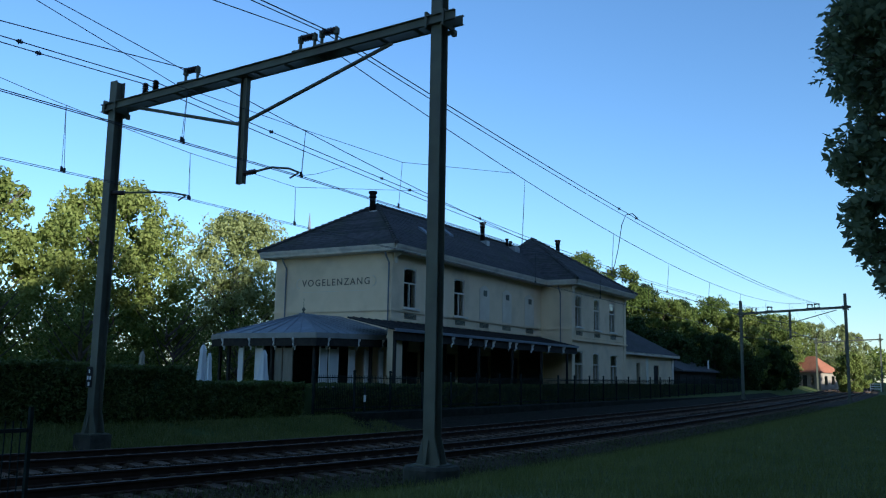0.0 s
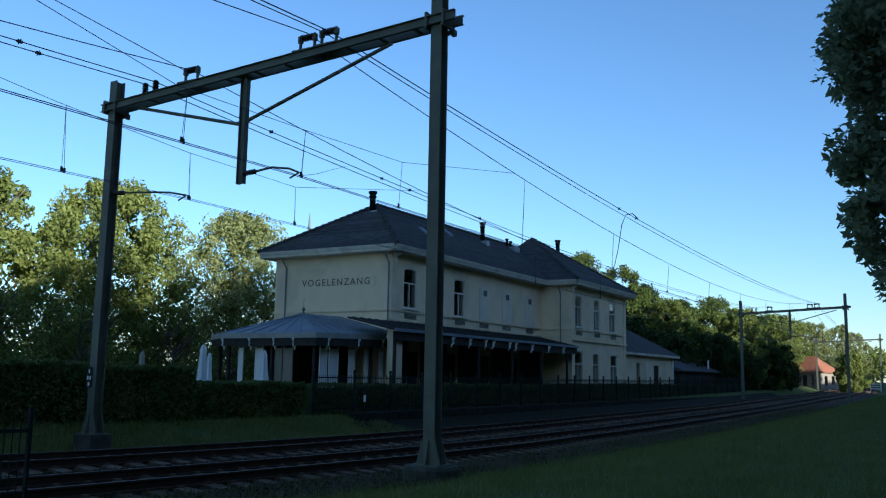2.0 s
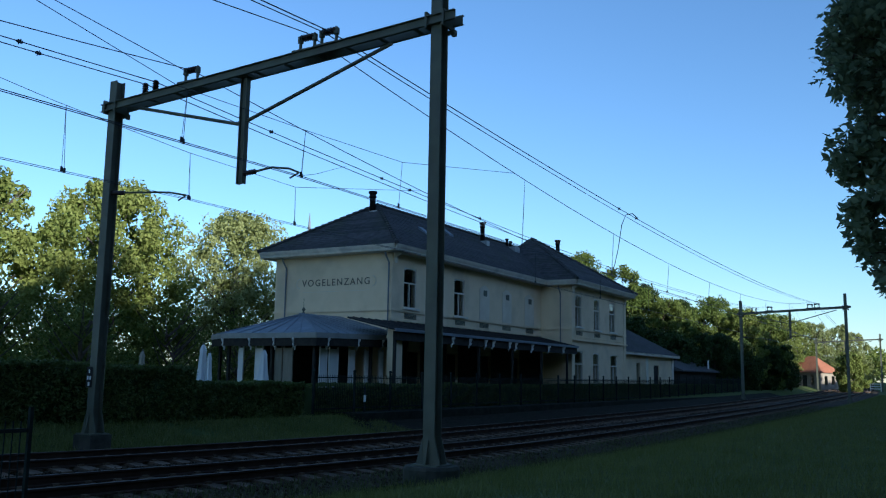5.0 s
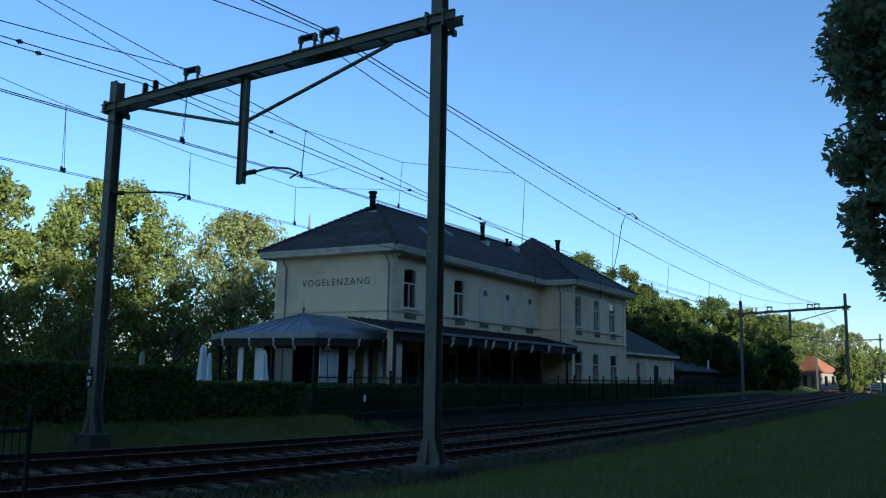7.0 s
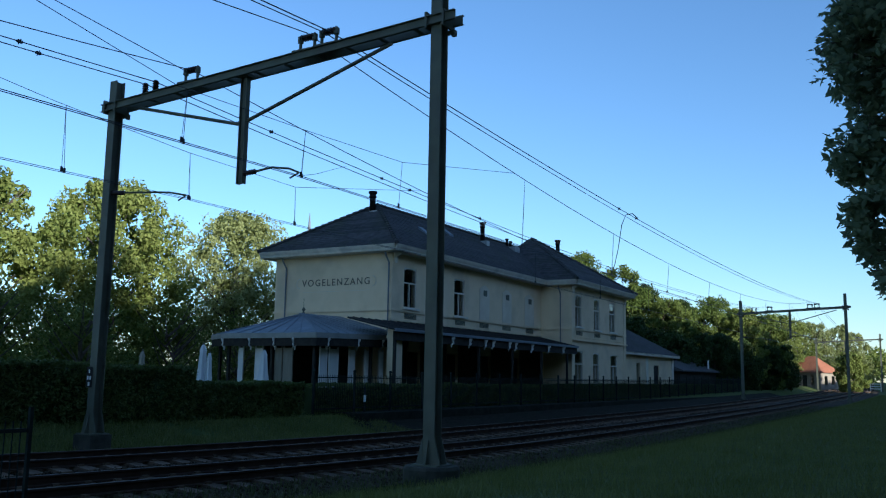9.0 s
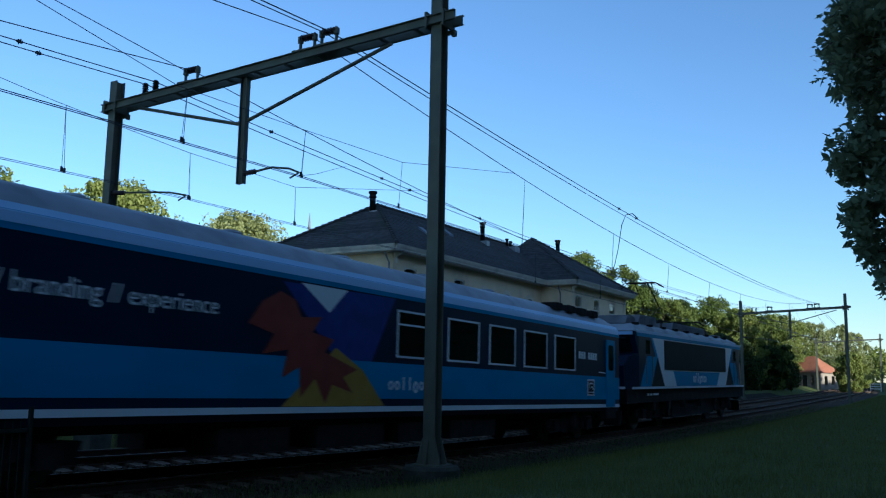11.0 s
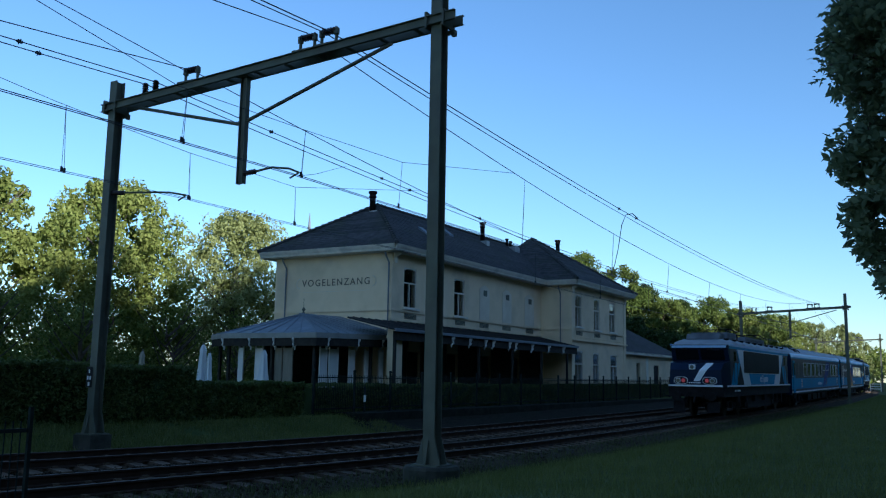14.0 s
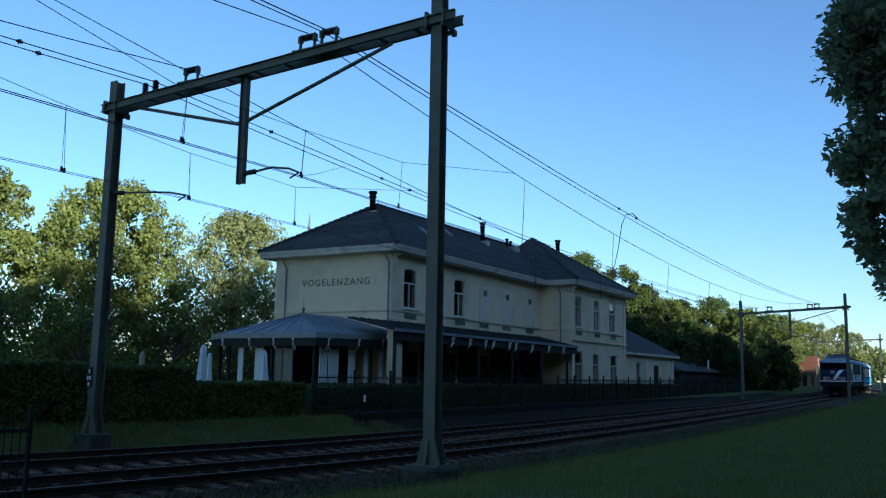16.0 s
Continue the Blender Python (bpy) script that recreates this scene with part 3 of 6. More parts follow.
part("side_wall", bm, M_WALL, st)
bm = BM()
box(bm, WX0, WX0 + T, WY0 + T, WY1, ZB, ZE)
part("end_wall", bm, M_WALL, st)
bm = BM()
box(bm, WX0 + T, GX1 - T, WY1 - T, WY1, ZB, ZE)
part("back_wall", bm, M_WALL, st)
bm = BM()
box(bm, WX0 + T, GX1 - T, WY0 + T, WY1 - T, 4.1, 4.35)
box(bm, GX0 + T, GX1 - T, GY0 + T, WY0 + T, 4.1, 4.35)
box(bm, WX0 + T, GX1 - T, WY0 + 3.5, WY0 + 3.6, ZB, 4.1)
box(bm, WX0 + T, GX1 - T, WY0 + 3.5, WY0 + 3.6, 4.35, ZE)
part("inner_floor", bm, M_INNER, st)
# string courses and pilaster strips
COURSES = []
for a, b, y in ((WX0 - 0.06, GX0, WY0), (GX0 - 0.06, GX1 + 0.06, GY0)):
    COURSES += [(a, b, y - 0.07, y - 0.002, 4.98, 5.10), (a, b, y - 0.05, y - 0.002, 4.50, 4.60), (a, b, y - 0.15, y - 0.002, 4.28, 4.38)]
COURSES += [(WX0 - 0.07, WX0 - 0.002, WY0 - 0.06, WY1 + 0.06, 4.98, 5.08), (WX0 - 0.06, WX0 - 0.002, WY0 - 0.06, WY1 + 0.06, 4.50, 4.58), (GX0 - 0.07, GX0 - 0.002, GY0, WY0 - 0.07, 4.98, 5.10)]
for c in COURSES:
    bm = BM()
    box(bm, *c)
    part("string_course", bm, M_WALL, st)
for x, y, dx, dy in ((WX0, WY0, 0.55, 0), (GX0, GY0, 0.45, 0), (GX1 - 0.45, GY0, 0.45, 0)):
    bm = BM()
    box(bm, x - 0.03, x + dx + 0.03, y - 0.045, y - 0.002, ZB, ZE - 0.35)
    box(bm, x - 0.05, x + dx + 0.05, y - 0.09, y - 0.002, ZE - 0.62, ZE - 0.5)
    part("pilaster", bm, M_WALL, st)
for x in (WX0 + 0.15, GX0 + 0.1, GX1 - 0.3):
    y = WY0 if x < 50 else GY0
    bm = BM()
    prism(bm, [(y, ZE), (y - 0.45, ZE), (y - 0.42, ZE - 0.12), (y - 0.18, ZE - 0.22), (y - 0.12, ZE - 0.55), (y, ZE - 0.62)], "x", x, x + 0.16)
    part("console", bm, M_TRIM, st, "scrolled eaves console")
# recessed blind panels and vents
for a, b in blind:
    bm = BM()
    prism(bm, [(a, 5.12), (b, 5.12), (b, 6.95), ((a * 2 + b * 3) / 5, 7.18), ((a * 3 + b * 2) / 5, 7.18), (a, 6.95)], "y", WY0 - 0.03, WY0 - 0.002)
    p = part("blind_window", bm, M_BLIND, st, "pale bricked-up window panel")
    bm = BM()
    cbox(bm, ((a + b) / 2 + 0.05, WY0 - 0.045, 6.72), (0.42, 0.03, 0.34))
    part("vent", bm, M_STEEL, p)
for x in (37.85, 43.1, 46.0, 49.0, 52.4, 55.6, 59.0, 62.3):
    y = WY0 if x < 54 else GY0
    bm = BM()
    for k in range(4):
        box(bm, x, x + 1.1, y - 0.03, y - 0.004, 4.66 + k * 0.07, 4.71 + k * 0.07)
    part("vent_grille", bm, M_STEEL, st, "grey wall vent grille")


def sash(x0, x1, z0, z1, y, parent, cross=0.62):
    bm = BM()
    f = 0.05
    box(bm, x0 - 0.02, x0 + f, y + 0.03, y + 0.18, z0, z1)
    box(bm, x1 - f, x1 + 0.02, y + 0.03, y + 0.18, z0, z1)
    box(bm, x0 + f, x1 - f, y + 0.02, y + 0.18, z0, z0 + f)
    box(bm, x0 - 0.02, x1 + 0.02, y + 0.03, y + 0.18, z1 - f, z1 + 0.02)
    prism(bm, [(x0 + f, z1 - f), (x0 + f, z1 - f - 0.09), (x0 + (x1 - x0) * 0.3, z1 - f - 0.015), (x0 + (x1 - x0) * 0.5, z1 - f)], "y", y + 0.035, y + 0.10)
    prism(bm, [(x1 - f, z1 - f), (x1 - f, z1 - f - 0.09), (x0 + (x1 - x0) * 0.7, z1 - f - 0.015), (x0 + (x1 - x0) * 0.5, z1 - f)], "y", y + 0.035, y + 0.10)
    zc = z0 + (z1 - z0) * cross
    box(bm, x0 + f, x1 - f, y + 0.04, y + 0.14, zc - 0.035, zc + 0.035)
    xm = (x0 + x1) / 2
    box(bm, xm - 0.03, xm + 0.03, y + 0.04, y + 0.14, z0 + f, zc - 0.04)
    fr = part("window", bm, M_TRIM, parent, "white painted casement window")
    bm = BM()
    box(bm, x0 - 0.18, x1 + 0.18, y - 0.14, y - 0.002, z0 - 0.10, z0 - 0.004)
    part("sill", bm, M_TRIM, fr)
    for a, b, c, d in ((x0 + f, xm - 0.04, z0 + f, zc - 0.04), (xm + 0.04, x1 - f, z0 + f, zc - 0.04), (x0 + f, x1 - f, zc + 0.04, z1 - f)):
        bm = BM()
        box(bm, a, b, y + 0.08, y + 0.09, c, d)
        part("pane", bm, M_GLASS, fr)


for h in win_main:
    sash(*h, WY0, st)
for h in win_wing_up + win_wing_low:
    sash(*h, GY0, st)
for h in doors_main:
    bm = BM()
    box(bm, h[0] + 0.02, h[1] - 0.02, WY0 + 0.12, WY0 + 0.18, h[2], h[3] - 0.02)
    for z in (0.6, 1.9):
        box(bm, h[0] + 0.2, h[1] - 0.2, WY0 + 0.10, WY0 + 0.118, z, z + 0.9)
    part("door", bm, M_DARKWOOD_SHADE, st, "dark painted panelled door")
# invented dark boards: the veranda's shade on the wall, put into colour
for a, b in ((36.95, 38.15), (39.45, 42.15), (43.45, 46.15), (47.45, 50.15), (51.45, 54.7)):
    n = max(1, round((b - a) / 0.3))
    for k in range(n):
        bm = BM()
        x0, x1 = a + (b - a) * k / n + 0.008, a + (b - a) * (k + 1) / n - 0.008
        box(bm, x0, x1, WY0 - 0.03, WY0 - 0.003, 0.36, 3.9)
        part("board", bm, M_DARKWOOD_SHADE, st)
# downpipes
for x, y in ((WX0 - 0.09, WY0 + 0.12), (WX0 - 0.09, WY1 - 0.8), (GX0 - 0.10, GY0 + 0.75)):
    bm = BM()
    tube(bm, [(x - 0.35, y, ZE - 0.05), (x - 0.3, y, ZE - 0.2), (x, y, ZE - 0.55), (x, y, 3.6)], 0.045, 8)
    part("downpipe", bm, M_ZINC, st)
# eaves: soffit, moulded white fascia
EO = 0.62
EX0, EX1, EY0, EY1 = WX0 - EO, GX1 + EO, WY0 - EO, WY1 + EO
WEX0, WEY0 = GX0 - EO, GY0 - EO
bm = BM()


def fascia(a, b):
    (x0, y0), (x1, y1) = a, b
    d = Vector((x1 - x0, y1 - y0, 0)).normalized()
    o = Vector((d.y, -d.x, 0))
    rows = ((0.0, ZE), (0.03, ZE + 0.10), (0.10, ZE + 0.20), (0.14, ZE + 0.30), (-0.10, ZE + 0.30), (-0.10, ZE))
    ring = [[bm.verts.new((p[0] + o.x * r, p[1] + o.y * r, z)) for r, z in rows] for p in (a, b)]
    for i in range(6):
        bm.faces.new((ring[0][i], ring[0][(i + 1) % 6], ring[1][(i + 1) % 6], ring[1][i]))
    bm.faces.new(ring[0])
    bm.faces.new(ring[1])


loop = [(EX0, EY1), (EX0, EY0), (WEX0, EY0), (WEX0, WEY0), (EX1, WEY0), (EX1, EY1)]
for a, b in zip(loop, loop[1:]):
    fascia(a, b)
part("fascia", bm, M_TRIM, st, "moulded off-white eaves fascia")
bm = BM()
box(bm, EX0 + 0.1, EX1 - 0.1, EY0 + 0.1, EY1, ZE - 0.03, ZE)
box(bm, WEX0 + 0.1, EX1 - 0.1, WEY0 + 0.1, EY0 + 0.1, ZE - 0.03, ZE)
part("soffit", bm, M_TRIM, st)

# hipped roofs in overlapping tile courses
ZR = 11.32
YR = (EY0 + EY1) / 2


def roof_plane(name, a, b, c, d, rows):
    """Courses of tiles between the eaves a-b and the ridge d-c."""
    a, b, c, d = (Vector(p) for p in (a, b, c, d))
    up = ((d - a).cross(b - a))
    up = up if up.z > 0 else -up
    up.normalize()
    base = BM()
    bv = [base.verts.new(t - up * 0.02) for t in (a, b, c, d)]
    base.faces.new(bv if (c - d).length > 0.05 else bv[:3])
    slope = part(name, base, M_SLATE, st, "dark tiled roof slope in even courses")
    for i in range(rows):
        bm = BM()
        u, w = i / rows, (i + 1.12) / rows
        p, q = a.lerp(d, u) + up * 0.024, b.lerp(c, u) + up * 0.024
        r, s = b.lerp(c, min(w, 1)) + up * 0.008, a.lerp(d, min(w, 1)) + up * 0.008
        v = [bm.verts.new(t) for t in (p, q, r, s)]
        lo = [bm.verts.new(t - up * 0.022) for t in (p, q)]
        if (r - s).length < 0.05:
            bm.faces.new(v[:3])
        else:
            bm.faces.new(v)
        bm.faces.new((lo[0], lo[1], v[1], v[0]))
        part("tile_course", bm, M_SLATE, slope)
    return slope


O = 0.12
rx0, rx1, ry0, ry1, zr0 = EX0 - O, EX1 + O, EY0 - O, EY1 + O, ZE + 0.29
XA, XB = 40.6, EX1 - 4.2
roof_plane("roof", (rx0, ry1, zr0), (rx0, ry0, zr0), (XA, YR, ZR), (XA, YR, ZR), 22)
roof_plane("roof", (rx0, ry0, zr0), (rx1, ry0, zr0), (XB, YR, ZR), (XA, YR, ZR), 22)
roof_plane("roof", (rx1, ry1, zr0), (rx0, ry1, zr0), (XA, YR, ZR), (XB, YR, ZR), 22)
roof_plane("roof", (rx1, ry0, zr0), (rx1, ry1, zr0), (XB, YR, ZR), (XB, YR, ZR), 22)
wx0, wy0 = WEX0 - O, WEY0 - O
AP = (60.4, 27.9, 12.2)
roof_plane("roof", (wx0, wy0, zr0), (rx1, wy0, zr0), AP, AP, 24)
roof_plane("roof", (wx0, ry0 + 6, zr0), (wx0, wy0, zr0), AP, (60.4, 28.15, 12.2), 24)
roof_plane("roof", (rx1, wy0, zr0), (rx1, ry0 + 6, zr0), (60.4, 28.15, 12.2), AP, 24)
for a, b in (((rx0, ry0, zr0), (XA, YR, ZR)), ((rx0, ry1, zr0), (XA, YR, ZR)), ((XA, YR, ZR), (XB, YR, ZR)), ((wx0, wy0, zr0), AP), ((rx1, wy0, zr0), AP), (AP, (60.4, 28.15, 12.2))):
    a, b = Vector(a), Vector(b)
    n = int((b - a).length / 0.38)
    for i in range(n):
        bm = BM()
        p, q = a.lerp(b, i / n), a.lerp(b, (i + 1.05) / n)
        tube(bm, [p + Vector((0, 0, 0.07)), q + Vector((0, 0, 0.04))], 0.11, 8, 0.085)
        part("ridge_tile", bm, M_SLATE, st)


def chimney(x, y, z0, z1, r, label):
    bm = BM()
    rows = [(r, z0), (r, z1 - 0.35), (r * 1.25, z1 - 0.34), (r * 1.25, z1 - 0.26), (r * 1.05, z1 - 0.25), (r * 1.05, z1 - 0.12), (r * 1.45, z1 - 0.11), (r * 1.45, z1)]
    revolve(bm, rows, 14, (x, y, 0))
    part("flue_pipe", bm, M_UNDER, st, label, True)


chimney(40.0, 28.3, 10.7, 12.02, 0.17, "dark flue pipe with a capped top")
chimney(51.7, 27.5, 10.2, 12.05, 0.15, "dark flue pipe with a capped top")
chimney(63.3, 27.0, 10.4, 12.45, 0.16, "dark flue pipe with a capped top")
chimney(56.8, 28.2, 10.9, 11.72, 0.09, "short dark flue pipe")
chimney(57.4, 28.2, 10.9, 11.62, 0.09, "short dark flue pipe")
for x, y, z, r in ((51.7, 27.4, 10.80, 0.22), (63.3, 26.9, 11.10, 0.22), (40.0, 28.2, 10.92, 0.20), (57.1, 28.1, 11.14, 0.40)):
    bm = BM()
    prism(bm, [(x - r, y - r * 1.5), (x + r, y - r * 1.5), (x + r * 0.8, y + r), (x - r * 0.8, y + r)], "z", z - 0.55, z - 0.02)
    part("flashing", bm, M_LEAD, st, "pale lead flashing round a flue")
for x, y, z in ((42.4, 26.3, 9.93), (46.5, 27.2, 10.55), (57.2, 25.3, 9.75), (64.4, 25.4, 10.0)):
    bm = BM()
    v = [bm.verts.new((x + a, y + b, z + b * 0.72 + 0.10)) for a, b in ((-0.26, -0.3), (0.26, -0.3), (0.26, 0.3), (-0.26, 0.3))]
    w = [bm.verts.new(p.co - Vector((0, 0, 0.2))) for p in v]
    bm.faces.new(v)
    for i in range(4):
        bm.faces.new((v[i], v[(i + 1) % 4], w[(i + 1) % 4], w[i]))
    part("roof_window", bm, M_ZINC, st, "small roof window in the tiles")
# station name, painted on the end wall
cu = bpy.data.curves.new("station_name", "FONT")
cu.body = "VOGELENZANG"
cu.size, cu.extrude, cu.align_x, cu.align_y = 0.51, 0.006, "CENTER", "CENTER"
cu.space_character = 1.28
cu.materials.append(M_LETTER)
txt = new("station_name", cu)
txt.parent = st
txt.matrix_basis = Matrix.Translation((WX0 - 0.012, 28.12, 6.52)) @ pose(0, 0, 0, 90, 0, -90)
tagged(txt, "black painted station name lettering")
bm = BM()
for s in (-1, 1):
    tube(bm, [(WX0 - 0.01, 28.12 + s * (2.35 + 0.24 * math.sin(a) * (1 if s > 0 else 1)), 6.52 + 0.26 * math.cos(a)) for a in np.linspace(0, 3.14, 7)], 0.018, 4)
box(bm, WX0 - 0.012, WX0 - 0.003, 25.9, 30.3, 6.05, 6.065)
part("name_border", bm, M_TRIM, st, "faint painted border round the name")

# ---------- veranda along the front and round the end ----------
ver = thing("veranda", (0, 0, 0), "zinc-roofed veranda with white scalloped brackets along the station", "veranda")
VY, VZ0, VZ1 = 21.95, 3.72, 4.45
bm = BM()
prism(bm, [(VY, VZ0 + 0.14), (WY0 - 0.01, VZ1), (WY0 - 0.01, VZ1 - 0.08), (VY, VZ0 + 0.06)], "x", 33.0, GX0 - 0.08)
for x in np.arange(33.4, GX0 - 0.2, 0.62):
    prism(bm, [(VY, VZ0 + 0.14), (WY0 - 0.01, VZ1), (WY0 - 0.01, VZ1 + 0.04), (VY, VZ0 + 0.18)], "x", x, x + 0.035)
part("roof", bm, M_AWNING, ver, "dark grey standing seam zinc roof")
bm = BM()
box(bm, 33.0, GX0 - 0.08, VY - 0.10, VY - 0.004, VZ0 + 0.02, VZ0 + 0.16)
part("gutter", bm, M_ZINC, ver, "grey gutter board")
bm = BM()
box(bm, 33.0, GX0 - 0.08, VY + 0.02, VY + 0.08, VZ0 - 0.38, VZ0 + 0.05)
part("valance", bm, M_DARKWOOD_SHADE, ver, "dark wooden valance board")
# end pavilion: low hipped zinc roof with a cut corner
PZ0 = 3.30
corner = [(36.55, 23.5), (29.4, 23.5), (29.4, 28.9), (31.8, 31.9), (36.55, 31.9)]
APX = (33.6, 27.7)


def eave_z(x):
    return PZ0 + 0.16 * (x - 29.4) / 7.1


def pav_roof():
    bm = BM()
    lo = [bm.verts.new((x, y, eave_z(x) + 0.22)) for x, y in corner]
    pa, pb = bm.verts.new((*APX, 4.68)), bm.verts.new((36.55, 27.7, 4.74))
    bm.faces.new((lo[0], lo[1], pa, pb))
    bm.faces.new((lo[1], lo[2], pa))
    bm.faces.new((lo[2], lo[3], pa))
    bm.faces.new((lo[3], lo[4], pb, pa))
    r = part("pavilion_roof", bm, M_ZINC, ver, "low hipped blue-grey zinc roof")
    sol = r.modifiers.new("thick", "SOLIDIFY")
    sol.thickness, sol.offset = 0.06, -1
    seams = [((36.0 - 0.72 * k, 23.5), (max(36.0 - 0.72 * k, 33.6) if 36.0 - 0.72 * k > 33.6 else 33.6 - (33.6 - (36.0 - 0.72 * k)) * 0.15, 27.6)) for k in range(9)]
    seams += [((29.4, 23.5), APX), ((29.4, 28.9), APX), ((31.8, 31.9), APX)] + [((29.4, 23.5 + 0.9 * k), APX) for k in range(1, 6)]
    for p, q in seams:
        bm = BM()
        zq = 4.70
        tube(bm, [(p[0], p[1], eave_z(p[0]) + 0.24), (p[0] + (q[0] - p[0]) * 0.96, p[1] + (q[1] - p[1]) * 0.96, eave_z(p[0]) + 0.24 + (zq - eave_z(p[0]) - 0.24) * 0.96)], 0.022, 5)
        part("roof_seam", bm, M_ZINC, ver)


pav_roof()
for i in (0, 1, 2):
    bm = BM()
    a, b = corner[i], corner[i + 1]
    d = Vector((b[0] - a[0], b[1] - a[1], 0)).normalized()
    o = Vector((d.y, -d.x, 0)) * 0.05
    for lo_, hi_, mat_, nm, lab in ((0.0, 0.22, M_FASCIA, "eaves_board", "grey painted eaves board"), (-0.34, -0.004, M_DARKWOOD_SHADE, "frieze", "dark wooden frieze under the eaves")):
        bm = BM()
        k = 1.0 if nm == "eaves_board" else 0.4
        v = [bm.verts.new((p[0] + s * o.x * k, p[1] + s * o.y * k, eave_z(p[0]) + h)) for p in (a, b) for s in (-1, 1) for h in (lo_, hi_)]
        for q in ((0, 1, 3, 2), (4, 6, 7, 5), (0, 4, 5, 1), (2, 3, 7, 6), (0, 2, 6, 4), (1, 5, 7, 3)):
            bm.faces.new([v[n_] for n_ in q])
        part(nm, bm, mat_, ver, lab)
bm = BM()
revolve(bm, [(0.10, 4.62), (0.07, 4.72), (0.03, 4.78), (0.10, 4.88), (0.03, 4.98), (0.012, 5.02), (0.008, 5.40)], 10, (*APX, 0))
part("finial", bm, M_STEEL, ver)


def bracket(x, y, z, nx, ny, parent):
    """Pierced white bracket hanging under the eaves."""
    bm = BM()
    out = [(0.0, 0.0), (0.0, -0.42), (0.05, -0.52), (0.09, -0.40), (0.20, -0.30), (0.16, -0.18), (0.24, -0.08), (0.24, 0.0)]
    t = Vector((-ny, nx, 0)) * 0.025
    lo = [bm.verts.new(Vector((x, y, z)) + Vector((nx, ny, 0)) * (p - 0.12) + Vector((0, 0, q)) - t) for p, q in out]
    hi = [bm.verts.new(Vector((x, y, z)) + Vector((nx, ny, 0)) * (p - 0.12) + Vector((0, 0, q)) + t) for p, q in out]
    bm.faces.new(lo)
    bm.faces.new(hi)
    for i in range(len(out)):
        j = (i + 1) % len(out)
        bm.faces.new((lo[i], lo[j], hi[j], hi[i]))
    return part("bracket", bm, M_WHITE, parent, "white carved eaves bracket")


for x in (36.5, 38.2, 40.0, 41.7, 42.6, 44.6, 45.4, 47.6, 50.0, 52.3):
    bracket(x, VY - 0.03, VZ0 + 0.0, 0, -1, ver)
for x, y, nx, ny in ((35.6, 23.5, 0, -1), (34.3, 23.5, 0, -1), (32.4, 23.5, 0, -1), (30.2, 23.5, 0, -1), (29.4, 24.7, -1, 0), (29.4, 25.8, -1, 0), (29.4, 27.2, -1, 0), (29.4, 28.8, -1, 0)):
    bracket(x, y, eave_z(x) + 0.0, nx, ny, ver)
for x in (33.2, 37.2, 41.2, 45.2, 49.2, 53.2):
    bm = BM()
    box(bm, x - 0.06, x + 0.06, VY + 0.05, VY + 0.17, 0.3, VZ0)
    cbox(bm, (x, VY + 0.11, 0.5), (0.2, 0.2, 0.4))
    part("column", bm, M_DARKWOOD_SHADE, ver)
for x, y in ((29.75, 23.85), (29.75, 26.2), (29.75, 28.75), (32.0, 31.5), (33.9, 23.85)):
    bm = BM()
    box(bm, x - 0.06, x + 0.06, y - 0.06, y + 0.06, 0.3, eave_z(x) + 0.1)
    part("column", bm, M_DARKWOOD_SHADE, ver)
bm = BM()
box(bm, 33.55, 34.05, 22.2, 22.7, 0.3, 3.85)
box(bm, 33.5, 34.1, 22.15, 22.75, 3.45, 3.57)
part("pillar", bm, M_WALL, ver, "cream stuccoed corner pillar")
bm = BM()
prism(bm, [(22.0, 3.82), (22.0, 3.60), (22.75, 2.95), (22.75, 3.10), (22.2, 3.66), (22.2, 3.82)], "x", 34.2, 34.3)
part("strut", bm, M_ZINC, ver)
# one plain dark sheet across the inside of the pavilion
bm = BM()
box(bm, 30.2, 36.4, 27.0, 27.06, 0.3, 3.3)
part("back_screen", bm, M_DARKWOOD_SHADE, ver, "plain dark sheet across the pavilion")
# white wind screens of the terrace
screens = [(30.25, 30.75, 0, 0), (30.90, 31.55, 0, 0), (32.35, 32.77, 0, 0), (33.55, 33.97, 0, 0), (34.70, 35.05, 0, 0), (27.95, 28.25, 1, 0), (26.80, 27.25, 1, 0), (25.70, 26.10, 1, 1), (25.10, 25.62, 1, 1)]
for a, b, turned, soft_ in screens:
    x, y = (29.85, (a + b) / 2) if turned else ((a + b) / 2, 23.95)
    w = b - a
    s = thing("terrace_screen", pose(x, y, 0.34, 0, 0, 90 if turned else 0), "beige hanging terrace curtain" if soft_ else "white painted upright terrace wind screen", "screen", "terrace screens")
    bm = BM()
    box(bm, -w / 2 + 0.04, w / 2 - 0.04, -0.02, 0.02, 0.05, 2.55)
    part("panel", bm, M_BEIGE if soft_ else M_WHITE, s)
    for q in (-w / 2, w / 2 - 0.04):
        bm = BM()
        box(bm, q, q + 0.04, -0.035, 0.035, 0.0, 2.62)
        part("frame", bm, M_BEIGE if soft_ else M_WHITE, s)
# platform under the station
bm = BM()
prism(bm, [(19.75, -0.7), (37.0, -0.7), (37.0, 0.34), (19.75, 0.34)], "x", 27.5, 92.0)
plat = link("platform", bm, M_DARKCONC)
tagged(plat, "old dark concrete platform in front of the station", "platform", kind="structure")

